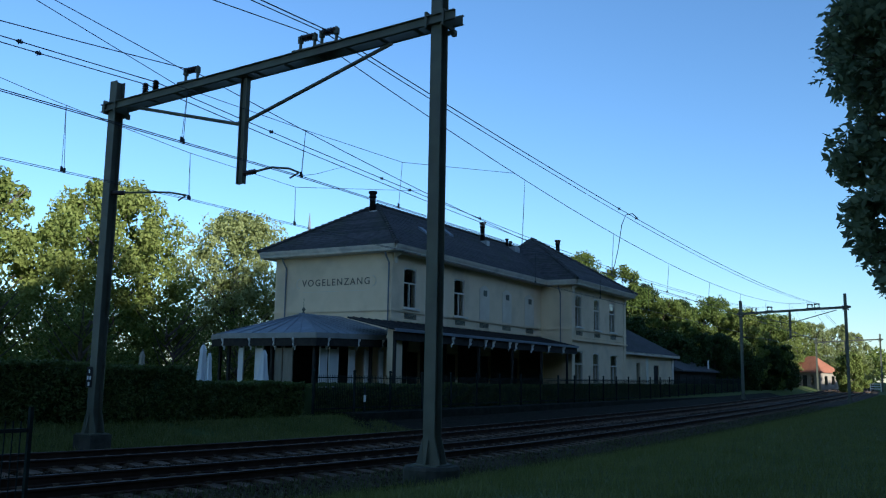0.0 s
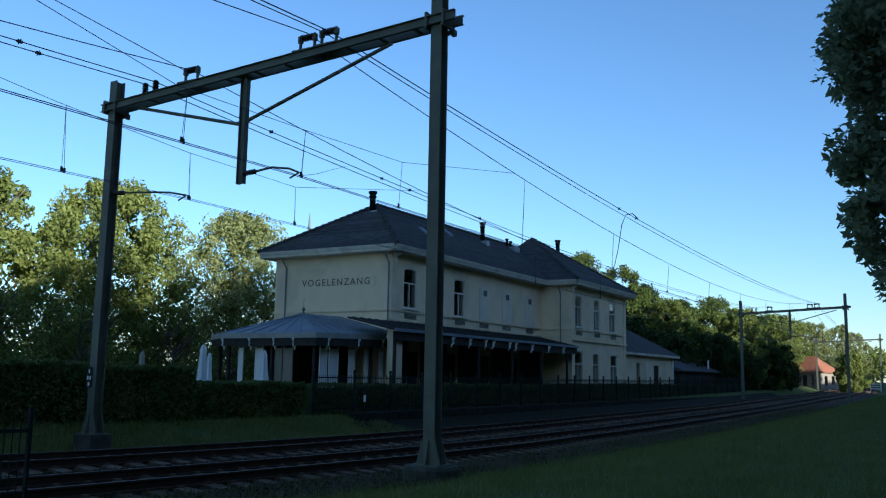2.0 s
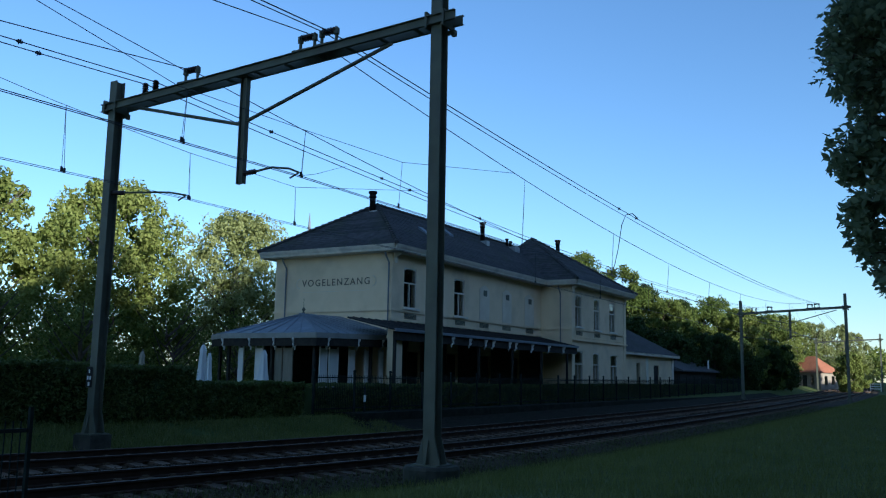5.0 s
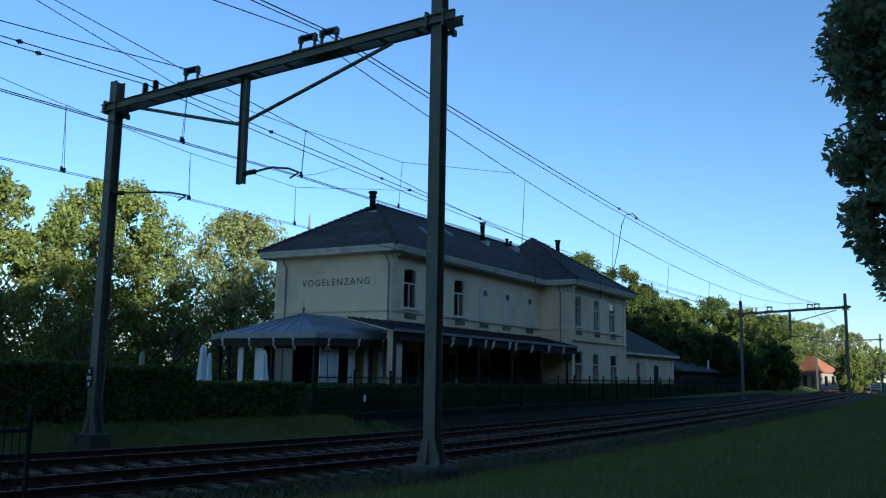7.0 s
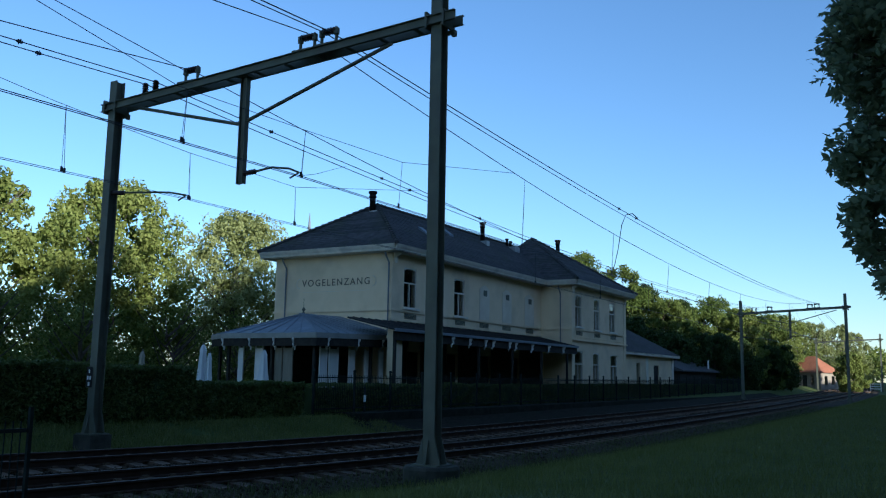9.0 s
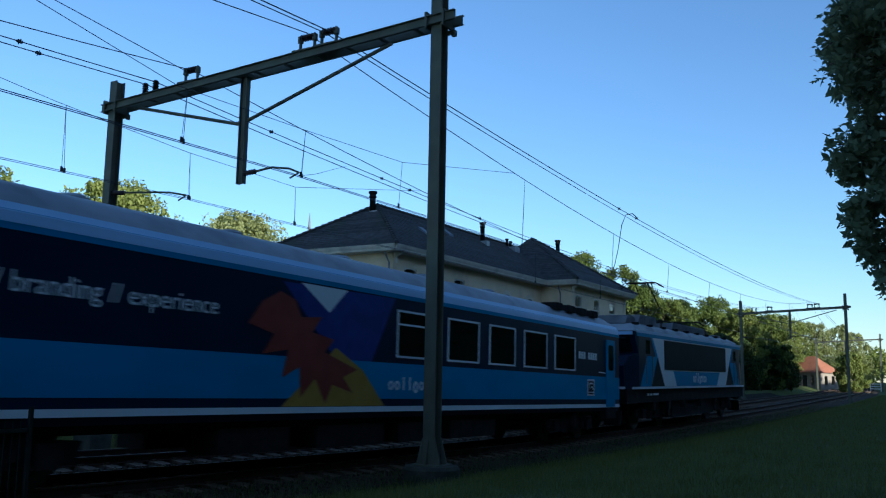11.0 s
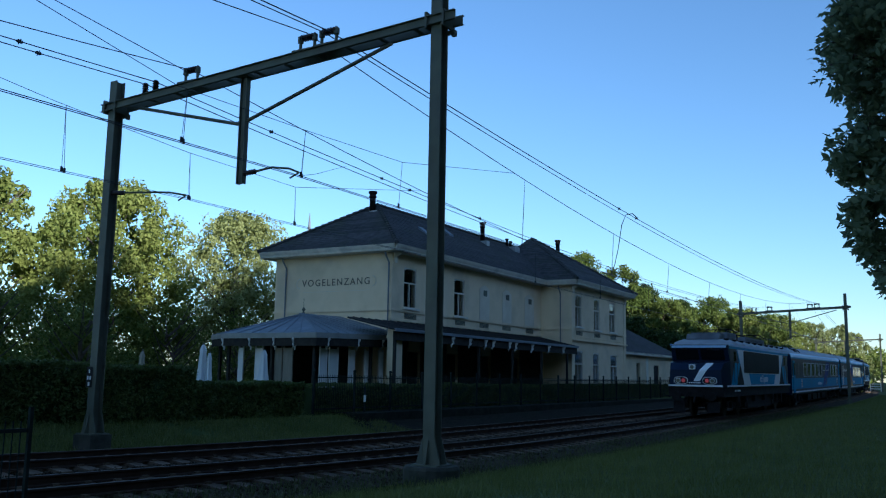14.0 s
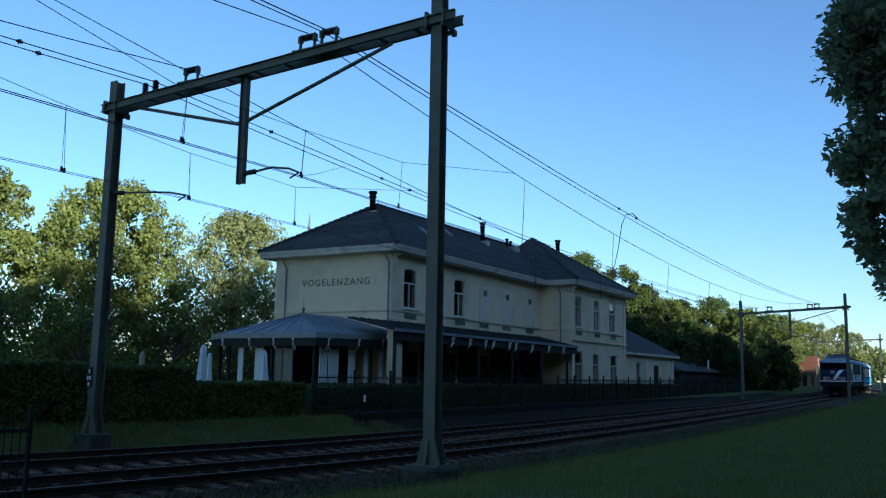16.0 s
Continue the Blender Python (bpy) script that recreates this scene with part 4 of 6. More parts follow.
# closed parasols
def parasol(x, y, z0, z1, r, canvas=M_CANVAS, tone="off-white"):
    t = thing("closed_parasol", (x, y, gz(x, y)), "closed %s canvas parasol on the terrace" % tone, "parasol", "closed parasols")
    bm = BM()
    rows = [(0.10, z0), (r, z0 + 0.12), (r * 1.05, z0 + 0.5), (r * 0.8, (z0 + z1) / 2), (r * 0.55, z1 - 0.25), (r * 0.62, z1 - 0.2), (0.04, z1)]
    rings = []
    for rr, z in rows:
        rings.append([bm.verts.new((rr * (1 + 0.18 * math.cos(5 * a)) * math.cos(a), rr * (1 + 0.18 * math.cos(5 * a)) * math.sin(a), z)) for a in np.linspace(0, 2 * math.pi, 30, endpoint=False)])
    for a, b in zip(rings, rings[1:]):
        for k in range(30):
            bm.faces.new((a[k], a[(k + 1) % 30], b[(k + 1) % 30], b[k]))
    part("canopy", bm, canvas, t, "", True)
    bm = BM()
    tube(bm, [(0, 0, 0), (0, 0, z1 + 0.08)], 0.03, 8)
    part("pole", bm, M_STEEL, t)
    bm = BM()
    cbox(bm, (0, 0, 0.04), (0.7, 0.7, 0.08))
    part("base", bm, M_CONC, t)


parasol(22.05, 22.5, 0.5, 2.40, 0.18)
parasol(23.35, 23.5, 0.5, 2.12, 0.13)
parasol(24.2, 28.0, 0.6, 2.20, 0.17, M_BEIGE, "beige")
parasol(28.8, 25.8, 0.6, 2.40, 0.22)

# single-storey extension
ext = thing("extension", (0, 0, 0), "low cream station extension with dark hipped roof", "building")
bm = BM()
holed(bm, 66.1, 80.6, 0.3, 3.75, [(70.0, 71.0, 1.2, 3.1), (74.6, 76.2, 0.35, 3.0)], lambda a, b, c, d: box(bm, a, b, 23.0, 23.3, c, d))
box(bm, 66.1, 66.4, 23.3, 29, 0.3, 3.75)
box(bm, 80.3, 80.6, 23.3, 29, 0.3, 3.75)
box(bm, 66.4, 80.3, 28.7, 29, 0.3, 3.75)
part("wall", bm, M_WALL, ext)
bm = BM()
for x in (66.15, 72.4, 79.9):
    box(bm, x, x + 0.5, 22.93, 22.998, 0.3, 3.6)
part("pilaster", bm, M_TRIM, ext)
bm = BM()
box(bm, 66.05, 81.1, 22.55, 22.7, 3.72, 3.92)
box(bm, 81.0, 81.12, 22.7, 29.3, 3.72, 3.92)
part("fascia", bm, M_TRIM, ext)
bm = BM()
v = [bm.verts.new(p) for p in ((66.0, 22.5, 3.92), (81.2, 22.5, 3.92), (81.2, 29.5, 3.92), (66.0, 29.5, 3.92), (66.0, 26.0, 6.25), (76.0, 26.0, 6.25))]
for q in ((0, 1, 5, 4), (1, 2, 5), (2, 3, 4, 5), (3, 0, 4), (0, 1, 2, 3)):
    bm.faces.new([v[i] for i in q])
part("roof", bm, M_SLATE, ext, "dark tiled hipped roof")
bm = BM()
box(bm, 74.65, 76.15, 23.1, 23.16, 0.35, 2.98)
part("door", bm, M_DARKWOOD_SHADE, ext)
bm = BM()
box(bm, 70.02, 70.98, 23.12, 23.13, 1.22, 3.08)
part("pane", bm, M_GLASS, ext)
bm = BM()
tube(bm, [(74.5, 25.6, 5.9), (74.5, 25.6, 6.75)], 0.06, 8)
part("vent_pipe", bm, M_STEEL, ext)
shed = thing("shed", (0, 0, 0), "low dark wooden shed beside the line", "shed")
bm = BM()
box(bm, 84.2, 98, 23.4, 28, 0.3, 2.7)
part("wall", bm, M_DARKWOOD_SHADE, shed)
bm = BM()
prism(bm, [(23.0, 2.6), (28.4, 2.6), (28.4, 2.72), (25.7, 3.75), (23.0, 2.72)], "x", 83.8, 98.4)
part("roof", bm, M_SLATE, shed)
bm = BM()
tube(bm, [(96.5, 23.8, 2.9), (96.5, 23.8, 3.9)], 0.10, 8)
part("vent_pipe", bm, M_WHITE, shed)

# ---------- distant house and yard ----------
hs = thing("house", pose(174.1, 24.3, 0, 0, 0, -22.3), "buff brick house with orange clay tile roof among trees", "house")
HX, HY = 2.9, 3.3
bm = BM()
holed(bm, -HY, HY, 0.4, 3.6, [(-2.1, -1.4, 1.3, 3.0), (-0.7, 0.2, 0.65, 3.0), (1.0, 2.0, 1.4, 2.9)], lambda a, b, c, d: box(bm, -HX, -HX + 0.3, a, b, c, d))
holed(bm, -HX + 0.3, HX, 0.4, 3.6, [(-1.6, -0.6, 1.4, 2.9), (0.8, 1.8, 1.4, 2.9)], lambda a, b, c, d: box(bm, a, b, -HY, -HY + 0.3, c, d))
box(bm, -HX + 0.3, HX, HY - 0.3, HY, 0.4, 3.6)
box(bm, HX - 0.3, HX, -HY + 0.3, HY - 0.3, 0.4, 3.6)
part("wall", bm, M_BUFF, hs)
bm = BM()
rows = [(-HX - 0.5, -HY - 0.5, 3.5), (HX + 0.5, -HY - 0.5, 3.5), (HX + 0.5, HY + 0.5, 3.5), (-HX - 0.5, HY + 0.5, 3.5), (0, -0.7, 6.5), (0, 0.7, 6.5)]
v = [bm.verts.new(p) for p in rows]
for q in ((0, 1, 4), (1, 2, 5, 4), (2, 3, 5), (3, 0, 4, 5), (0, 1, 2, 3)):
    bm.faces.new([v[i] for i in q])
part("roof", bm, M_TILE, hs, "orange clay tile roof")
for a, b, c, d in ((-2.1, -1.4, 1.3, 3.0), (1.0, 2.0, 1.4, 2.9)):
    bm = BM()
    box(bm, -HX + 0.1, -HX + 0.12, a, b, c, d)
    part("window", bm, M_GLASS, hs)
for a, b in ((-1.6, -0.6), (0.8, 1.8)):
    bm = BM()
    box(bm, a, b, -HY + 0.1, -HY + 0.12, 1.4, 2.9)
    part("window", bm, M_GLASS, hs)
bm = BM()
box(bm, -HX + 0.1, -HX + 0.16, -0.7, 0.2, 0.65, 3.0)
part("door", bm, M_DARKWOOD_SHADE, hs)
yard = thing("board_fence", (0, 0, 0), "weathered grey wooden board fence by the line", "fence")
for k in range(26):
    y = 19.2 - k * 0.21
    bm = BM()
    box(bm, 168.0, 168.03, y - 0.2, y, 0.5, (2.5 if y > 15.9 else 2.2) + 0.03 * (k % 3))
    part("board", bm, M_DARKWOOD_SHADE if y > 15.9 else M_CONC, yard)
gate = thing("field_gate", (165, 13.2, gz(165, 13.2)), "white wooden field gate beside the line", "gate")
for z in (0.4, 0.8, 1.2):
    bm = BM()
    box(bm, -0.03, 0.03, -0.75, 0.75, z, z + 0.12)
    part("bar", bm, M_WHITE, gate)
for y in (-0.8, 0.8):
    bm = BM()
    box(bm, -0.05, 0.05, y - 0.06, y + 0.06, 0, 1.5)
    part("post", bm, M_WHITE, gate)
bm = BM()
revolve(bm, [(1.6, 6), (1.3, 9), (0.9, 11.2), (0.55, 11.8), (0.30, 12.2), (0.52, 12.5), (0.55, 12.75), (0.30, 13.0), (0.13, 13.3), (0.03, 14.6)], 8, (54.9, 45.0, 0))
sp = thing("spire", (0, 0, 0), "small slated turret spire behind the station", "spire")
part("cap", bm, M_ZINC, sp)
bm = BM()
box(bm, 53.5, 56.3, 43.6, 46.4, 0.3, 6.2)
part("tower", bm, M_WALL, sp)


# ---------- fences ----------
def bar_fence(x0, x1, y, z0, h, pitch, step, label, mat_=None, group="railway fence panels", thin=0.022):
    n = max(1, round((x1 - x0) / pitch))
    for k in range(n):
        a = x0 + k * pitch
        base = max(gz(a, y), z0)
        t = thing("railing_fence", (a, y, base), label, "fence", group)
        bm = BM()
        box(bm, -0.035, 0.035, -0.035, 0.035, 0, h + 0.12)
        prism(bm, [(-0.05, h + 0.12), (0.05, h + 0.12), (0.0, h + 0.2)], "y", -0.05, 0.05)
        part("post", bm, M_FENCE, t)
        for z in (0.15, h - 0.12):
            bm = BM()
            box(bm, 0.035, pitch - 0.035, -0.02, 0.02, z, z + 0.04)
            part("rail", bm, M_FENCE, t)
        m = int((pitch - 0.1) / step)
        for i in range(m):
            x = 0.1 + i * step
            if k == 0 and i == 0:
                bm = BM()
                box(bm, 0, thin, -thin / 2, thin / 2, 0.06, h)
                bar = part("bar", bm, M_FENCE, t)
                shared = bar.data
            else:
                bar = new("bar", shared)
                bar.parent = t
            bar.location = (x, 0, 0)


bar_fence(25.6, 98.0, 20.5, 0.34, 1.42, 2.5, 0.11, "dark green steel bar fence along the platform", thin=0.013)
bar_fence(-6.6, 6.0, 8.6, 0.0, 1.25, 2.1, 0.09, "dark steel bar fence beside the near track", group="near fence panels", thin=0.010)
bm = BM()
endpost = thing("fence_post", (6.0, 8.6, gz(6.0, 8.6)), "dark steel end post of the near fence", "fence post")
box(bm, -0.02, 0.02, -0.02, 0.02, -0.2, 1.42)
part("post", bm, M_FENCE, endpost)
bm = BM()
box(bm, -0.03, 0.03, -0.03, 0.03, 0, 1.0)
po = thing("marker_post", (28.4, 20.2, 0.34), "white topped marker post by the fence", "post")
part("post", bm, M_FENCE, po)
bm = BM()
box(bm, -0.036, 0.036, -0.036, 0.036, 0.40, 0.66)
part("band", bm, M_WHITE, po)


# ---------- leaves ----------
def leaf_cloud(name, centres, radii, per, size, material, parent=None, flat=0.6, droop=0.0):
    """Many small pointed leaves gathered round clump centres."""
    c = np.repeat(np.asarray(centres, float), per, 0)
    r = np.repeat(np.asarray(radii, float), per, 0)
    n = len(c)
    d = np.random.normal(size=(n, 3))
    d /= np.linalg.norm(d, axis=1)[:, None] + 1e-9
    rr = np.random.rand(n) ** 0.45
    p = c + d * (rr * 1.0)[:, None] * (r[:, None] if r.ndim == 1 else r)
    nrm = d * 0.5 + np.random.normal(size=(n, 3)) * 0.7
    nrm[:, 2] += flat
    nrm /= np.linalg.norm(nrm, axis=1)[:, None] + 1e-9
    t = np.random.normal(size=(n, 3))
    t[:, 2] -= droop
    t -= nrm * (t * nrm).sum(1)[:, None]
    t /= np.linalg.norm(t, axis=1)[:, None] + 1e-9
    b = np.cross(nrm, t)
    s = size * np.random.uniform(0.6, 1.35, n)[:, None]
    v = np.stack([p - t * s, p - b * s * 0.55 - t * s * 0.1, p + t * s, p + b * s * 0.55 - t * s * 0.1], 1).reshape(-1, 3)
    f = np.arange(n * 4).reshape(-1, 4)
    return raw(name, v.tolist(), f.tolist(), material, parent)


LEAF_SPRING = leaf_mat("fresh_spring_leaf", (0.150, 0.185, 0.038), (0.290, 0.315, 0.085), 0.35, 0.4)
LEAF_MID = leaf_mat("mid_green_leaf", (0.085, 0.120, 0.024), (0.165, 0.195, 0.045), 0.3, 0.35)
LEAF_PALE = leaf_mat("pale_silvery_leaf", (0.19, 0.21, 0.065), (0.35, 0.365, 0.14), 0.4, 0.35)
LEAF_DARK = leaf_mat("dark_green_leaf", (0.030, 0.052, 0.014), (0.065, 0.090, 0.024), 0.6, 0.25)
LEAF_HEDGE = leaf_mat("hedge_leaf", (0.078, 0.108, 0.026), (0.148, 0.172, 0.052), 1.2, 0.25)
LEAF_MAPLE = leaf_mat("maple_leaf", (0.160, 0.200, 0.115), (0.250, 0.290, 0.160), 1.5, 0.5)


def tree(x, y, height, width, leaf, label, clumps=70, per=260, size=0.16, low=0.22, seed=1, trunk=0.22, depth=None, clump=1.0, hang=False):
    rg = random.Random(seed)
    np.random.seed(seed)
    t = thing("tree", (x, y, gz(x, y)), label, "tree", "trees")
    bm = BM()
    h = height
    spine = [(rg.uniform(-0.1, 0.1) * k, rg.uniform(-0.1, 0.1) * k, h * 0.86 * k / 6) for k in range(7)]
    tube(bm, spine, trunk, 8, trunk * 0.18)
    for k in range(22):
        z = h * rg.uniform(0.12, 0.78)
        a = rg.uniform(0, 6.28)
        reach = width * 0.42 * rg.uniform(0.5, 1.0) * (1.1 - z / h * 0.6)
        p0 = Vector(spine[min(6, int(z / (h * 0.86) * 6))])
        p0.z = z
        p1 = p0 + Vector((math.cos(a) * reach * 0.5, math.sin(a) * reach * 0.5, reach * 0.45))
        p2 = p0 + Vector((math.cos(a) * reach, math.sin(a) * reach, reach * 1.0))
        tube(bm, [p0, p1, p2], trunk * 0.32, 5, 0.02)
    part("trunk", bm, M_BARK, t, "grey-brown branching trunk")
    cs, rs = [], []
    for k in range(clumps):
        u = rg.uniform(0, 1)
        z = h * (low + (0.96 - low) * u)
        prof = math.sin(math.pi * min(1, 0.16 + 0.80 * u)) ** 0.55
        a = rg.uniform(0, 6.28)
        q = width * 0.5 * prof * math.sqrt(rg.uniform(0.10, 1.0)) * rg.uniform(0.8, 1.08)
        cs.append((math.cos(a) * q, math.sin(a) * q * (depth or 1), z))
        rs.append(width * rg.uniform(0.06, 0.15) * clump)
    leaf_cloud("crown", cs, rs, per, size, leaf, t, 0.1 if hang else 0.5, 1.2 if hang else 0.0)
    return t


# trees beyond the terrace
tree(36.0, 45.0, 13.0, 10.2, LEAF_SPRING, "tall broad tree in fresh yellow-green leaf", 230, 170, 0.135, 0.06, 11, 0.3, clump=0.72, hang=True)
tree(48.6, 46.5, 13.3, 10.8, LEAF_PALE, "tall pale-leaved tree with fine upright twigs", 250, 130, 0.125, 0.06, 12, 0.28, clump=0.66, hang=True)
tree(26.2, 44.0, 12.2, 9.0, LEAF_SPRING, "tall tree in fresh yellow-green leaf", 190, 150, 0.135, 0.06, 13, 0.26, clump=0.72, hang=True)
tree(41.5, 52.0, 10.6, 8.5, LEAF_MID, "green leafy tree behind the terrace", 80, 60, 0.15, 0.08, 14, hang=True)
tree(31.0, 53.0, 11.5, 8.0, LEAF_MID, "green leafy tree behind the terrace", 80, 60, 0.15, 0.10, 15, hang=True)
tree(29.5, 38.5, 4.6, 6.5, LEAF_MID, "bushy green tree behind the hedge", 60, 70, 0.095, 0.03, 16, 0.14)
tree(37.0, 40.5, 5.0, 6.5, LEAF_MID, "bushy green tree beside the terrace", 60, 70, 0.095, 0.03, 17, 0.14)
tree(22.5, 36.0, 4.8, 6.0, LEAF_MID, "bushy green tree behind the hedge", 55, 70, 0.095, 0.03, 18, 0.14)
tree(44.5, 42.0, 5.2, 6.5, LEAF_MID, "bushy green tree beside the terrace", 60, 70, 0.095, 0.03, 19, 0.14)
tree(53.0, 50.0, 9.0, 9.0, LEAF_MID, "green leafy tree behind the station", 70, 120, 0.15, 0.05, 20)
# woods beyond the station
FARTREES = [(95, 37.5, 15.6, 9.0, LEAF_MID), (99, 34.2, 14.2, 8.0, LEAF_MID), (105, 33.4, 12.4, 8.0, LEAF_DARK), (110, 31.0, 11.2, 7.5, LEAF_DARK), (118, 28.2, 12.0, 9.5, LEAF_MID), (113, 23.8, 9.8, 7.0, LEAF_SPRING),
            (121, 22.4, 9.6, 6.5, LEAF_MID), (128, 27.0, 10.5, 8.0, LEAF_MID), (172, 29.0, 13.2, 8.0, LEAF_SPRING), (190, 25.6, 13.0, 8.5, LEAF_PALE), (200, 22.6, 13.4, 7.5, LEAF_PALE), (146, 14.9, 6.0, 5.2, LEAF_SPRING),
            (101, 24.4, 6.2, 7.0, LEAF_DARK), (108, 23.2, 5.8, 6.5, LEAF_DARK), (116, 22.0, 5.6, 6.0, LEAF_DARK), (124, 21.6, 5.6, 6.0, LEAF_DARK), (92, 31.0, 8.0, 7.5, LEAF_DARK), (127, 25.5, 6.2, 6.5, LEAF_DARK), (88, 40.0, 14.2, 10.5, LEAF_MID), (91.5, 38.6, 14.4, 10.0, LEAF_MID), (140, 27.5, 9.5, 7.5, LEAF_SPRING),
            (102, 30.0, 10.5, 8.5, LEAF_MID), (112, 28.0, 10.2, 8.5, LEAF_MID), (124, 25.5, 10.6, 8.0, LEAF_SPRING), (117, 25.0, 9.0, 8.0, LEAF_MID), (150, 29.0, 10.5, 8.0, LEAF_SPRING), (158, 30.5, 11.0, 8.0, LEAF_MID), (165, 31.0, 12.5, 9.0, LEAF_MID), (182, 28.0, 12.5, 8.5, LEAF_SPRING), (94, 27.5, 6.0, 7.0, LEAF_DARK), (107, 36.0, 12.8, 8.5, LEAF_MID), (210, 20.5, 12.0, 8.0, LEAF_PALE)]
for k, (x, y, h, w, lf) in enumerate(FARTREES):
    tree(x, y, h, w, lf, "leafy woodland tree beside the line in evening light", 170, 100, 0.15, 0.03, 40 + k, 0.2, clump=0.74, hang=True)


def wood(name, spots, size, material, label, per=220):
    cs, rs = [], []
    for x, y, h, w in spots:
        for k in range(16):
            u = random.random()
            a = random.uniform(0, 6.28)
            q = w * 0.5 * math.sin(math.pi * (0.15 + 0.8 * u)) ** 0.5 * math.sqrt(random.random())
            cs.append((x + math.cos(a) * q, y + math.sin(a) * q, gz(x, y) + h * (0.05 + 0.9 * u)))
            rs.append(w * random.uniform(0.14, 0.24))
    ob = leaf_cloud(name, cs, rs, per, size, material)
    return tagged(ob, label, "woodland", kind="stuff")


wood("far_wood", [(215 + 22 * k + rnd(-5, 5), 26 + 7.5 * k + rnd(-4, 4) + s * 22, rnd(7, 10), rnd(11, 16)) for k in range(9) for s in (0, 1, -1.4)], 0.45, LEAF_SPRING, "far line of woodland in evening sun", 120)
wood("garden_shrubs", [(2 + 5.0 * k + rnd(-2, 2), 62 + rnd(-4, 6), rnd(3.0, 4.8), rnd(6, 9)) for k in range(21)], 0.22, LEAF_MID, "green shrubs at the end of the garden", 70)
# unseen tall wood added behind the viewer to shade the line and the station
wood("shade_wood", [(-95 + 7.0 * k + rnd(-1.5, 1.5), -20 - 7 * s + rnd(-2, 2), (25.0 if k < 15 else 26.8 if k < 21 else 23.5 if k < 25 else 17.5) + rnd(-1.0, 1.2), rnd(11, 13)) for k in range(31) for s in (0, 1)], 0.6, LEAF_DARK, "tall dark wood added out of view to cast shade", 130)
# plain opaque blocks added inside that wood so no sun leaks through
for a, b, h in ((-100, 10, 22.8), (10, 50, 25.0), (50, 80, 21.5), (80, 120, 15.5)):
    bm = BM()
    box(bm, a, b, -30, -20, -0.5, h)
    tagged(link("shade_block", bm, LEAF_DARK), "plain block added in the tall wood to stop sunlight", "woodland", kind="structure")


# unseen wood added so panes and train sides reflect dark, not bright sky
wood("reflection_wood", [(134 + 9 * k + rnd(-2, 2), -52 + rnd(-3, 3), rnd(22.5, 25), rnd(11, 13)) for k in range(36)], 0.7, LEAF_DARK, "dark wood added out of view to darken reflections", 100)
# plain long block added in it for the same dark reflections
bm = BM()
box(bm, 130, 760, -60, -50, -0.5, 21.5)
tagged(link("reflection_block", bm, LEAF_DARK), "plain block added out of view to darken reflections", "woodland", kind="structure")

# ---------- hedges ----------
def hedge(x0, x1, y0, y1, h, label, n, z0=None, leaf=LEAF_HEDGE, slope=0.0):
    b = gz((x0 + x1) / 2, y0) if z0 is None else z0
    t = thing("hedge", (0, 0, b), label, "hedge", "hedges")
    # one solid core, darker than the leaves set over it
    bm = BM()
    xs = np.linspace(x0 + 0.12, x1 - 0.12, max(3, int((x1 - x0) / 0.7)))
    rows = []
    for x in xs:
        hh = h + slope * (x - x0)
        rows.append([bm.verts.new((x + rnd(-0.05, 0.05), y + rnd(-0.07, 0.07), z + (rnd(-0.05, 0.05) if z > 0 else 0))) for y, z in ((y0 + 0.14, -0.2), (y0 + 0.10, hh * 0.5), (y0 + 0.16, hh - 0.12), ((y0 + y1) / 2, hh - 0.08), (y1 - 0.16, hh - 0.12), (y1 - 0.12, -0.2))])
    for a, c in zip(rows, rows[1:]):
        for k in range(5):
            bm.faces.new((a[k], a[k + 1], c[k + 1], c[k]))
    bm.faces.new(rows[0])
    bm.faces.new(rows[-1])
    part("dark_core", bm, LEAF_DARK, t)
    u = np.random.rand(n)
    x = np.random.uniform(x0, x1, n)
    hh = h + slope * (x - x0)
    y, z = np.where(u < 0.5, y0 + 0.05, np.random.uniform(y0, y1, n)), np.where(u < 0.5, np.random.uniform(0, 1, n) * hh, hh - 0.05)
    y = y + np.array([0.10 * noise.noise((a * 1.3, c * 1.3, 0.0)) for a, c in zip(x, z)])
    z = z + np.array([0.12 * noise.noise((a * 0.9, c * 1.1, 5.0)) for a, c in zip(x, y)]) * (u >= 0.5)
    leaf_cloud("leaves", np.stack([x, y, z], -1), np.full(n, 0.09), 5, 0.045, leaf, t)


hedge(-2.0, 19.9, 20.5, 22.0, 2.16 - 0.33, "clipped dark green hedge beside the railway verge", 16000, 0.33, slope=-0.012)
hedge(20.0, 25.6, 20.9, 21.9, 1.12, "lower clipped dark hedge beside the terrace", 3500, 0.33)
hedge(26.2, 98.0, 21.0, 21.7, 1.05, "dark ivy hedge growing behind the platform fence", 14000, 0.34)

# ---------- near maple ----------
np.random.seed(77)
rg = random.Random(7)
mp = thing("maple_tree", (10.2, -3.0, gz(10.2, -3.0)), "dark green maple tree with drooping leafy branches", "tree")
MAPLE = mp
bm = BM()
tube(bm, [(0, 0, -0.1), (0.05, 0.03, 1.0), (-0.02, 0.1, 2.2), (-0.1, 0.2, 3.4), (-0.1, 0.25, 5.0), (0, 0.3, 6.6)], 0.19, 10, 0.05)
part("trunk", bm, M_BARK, mp)


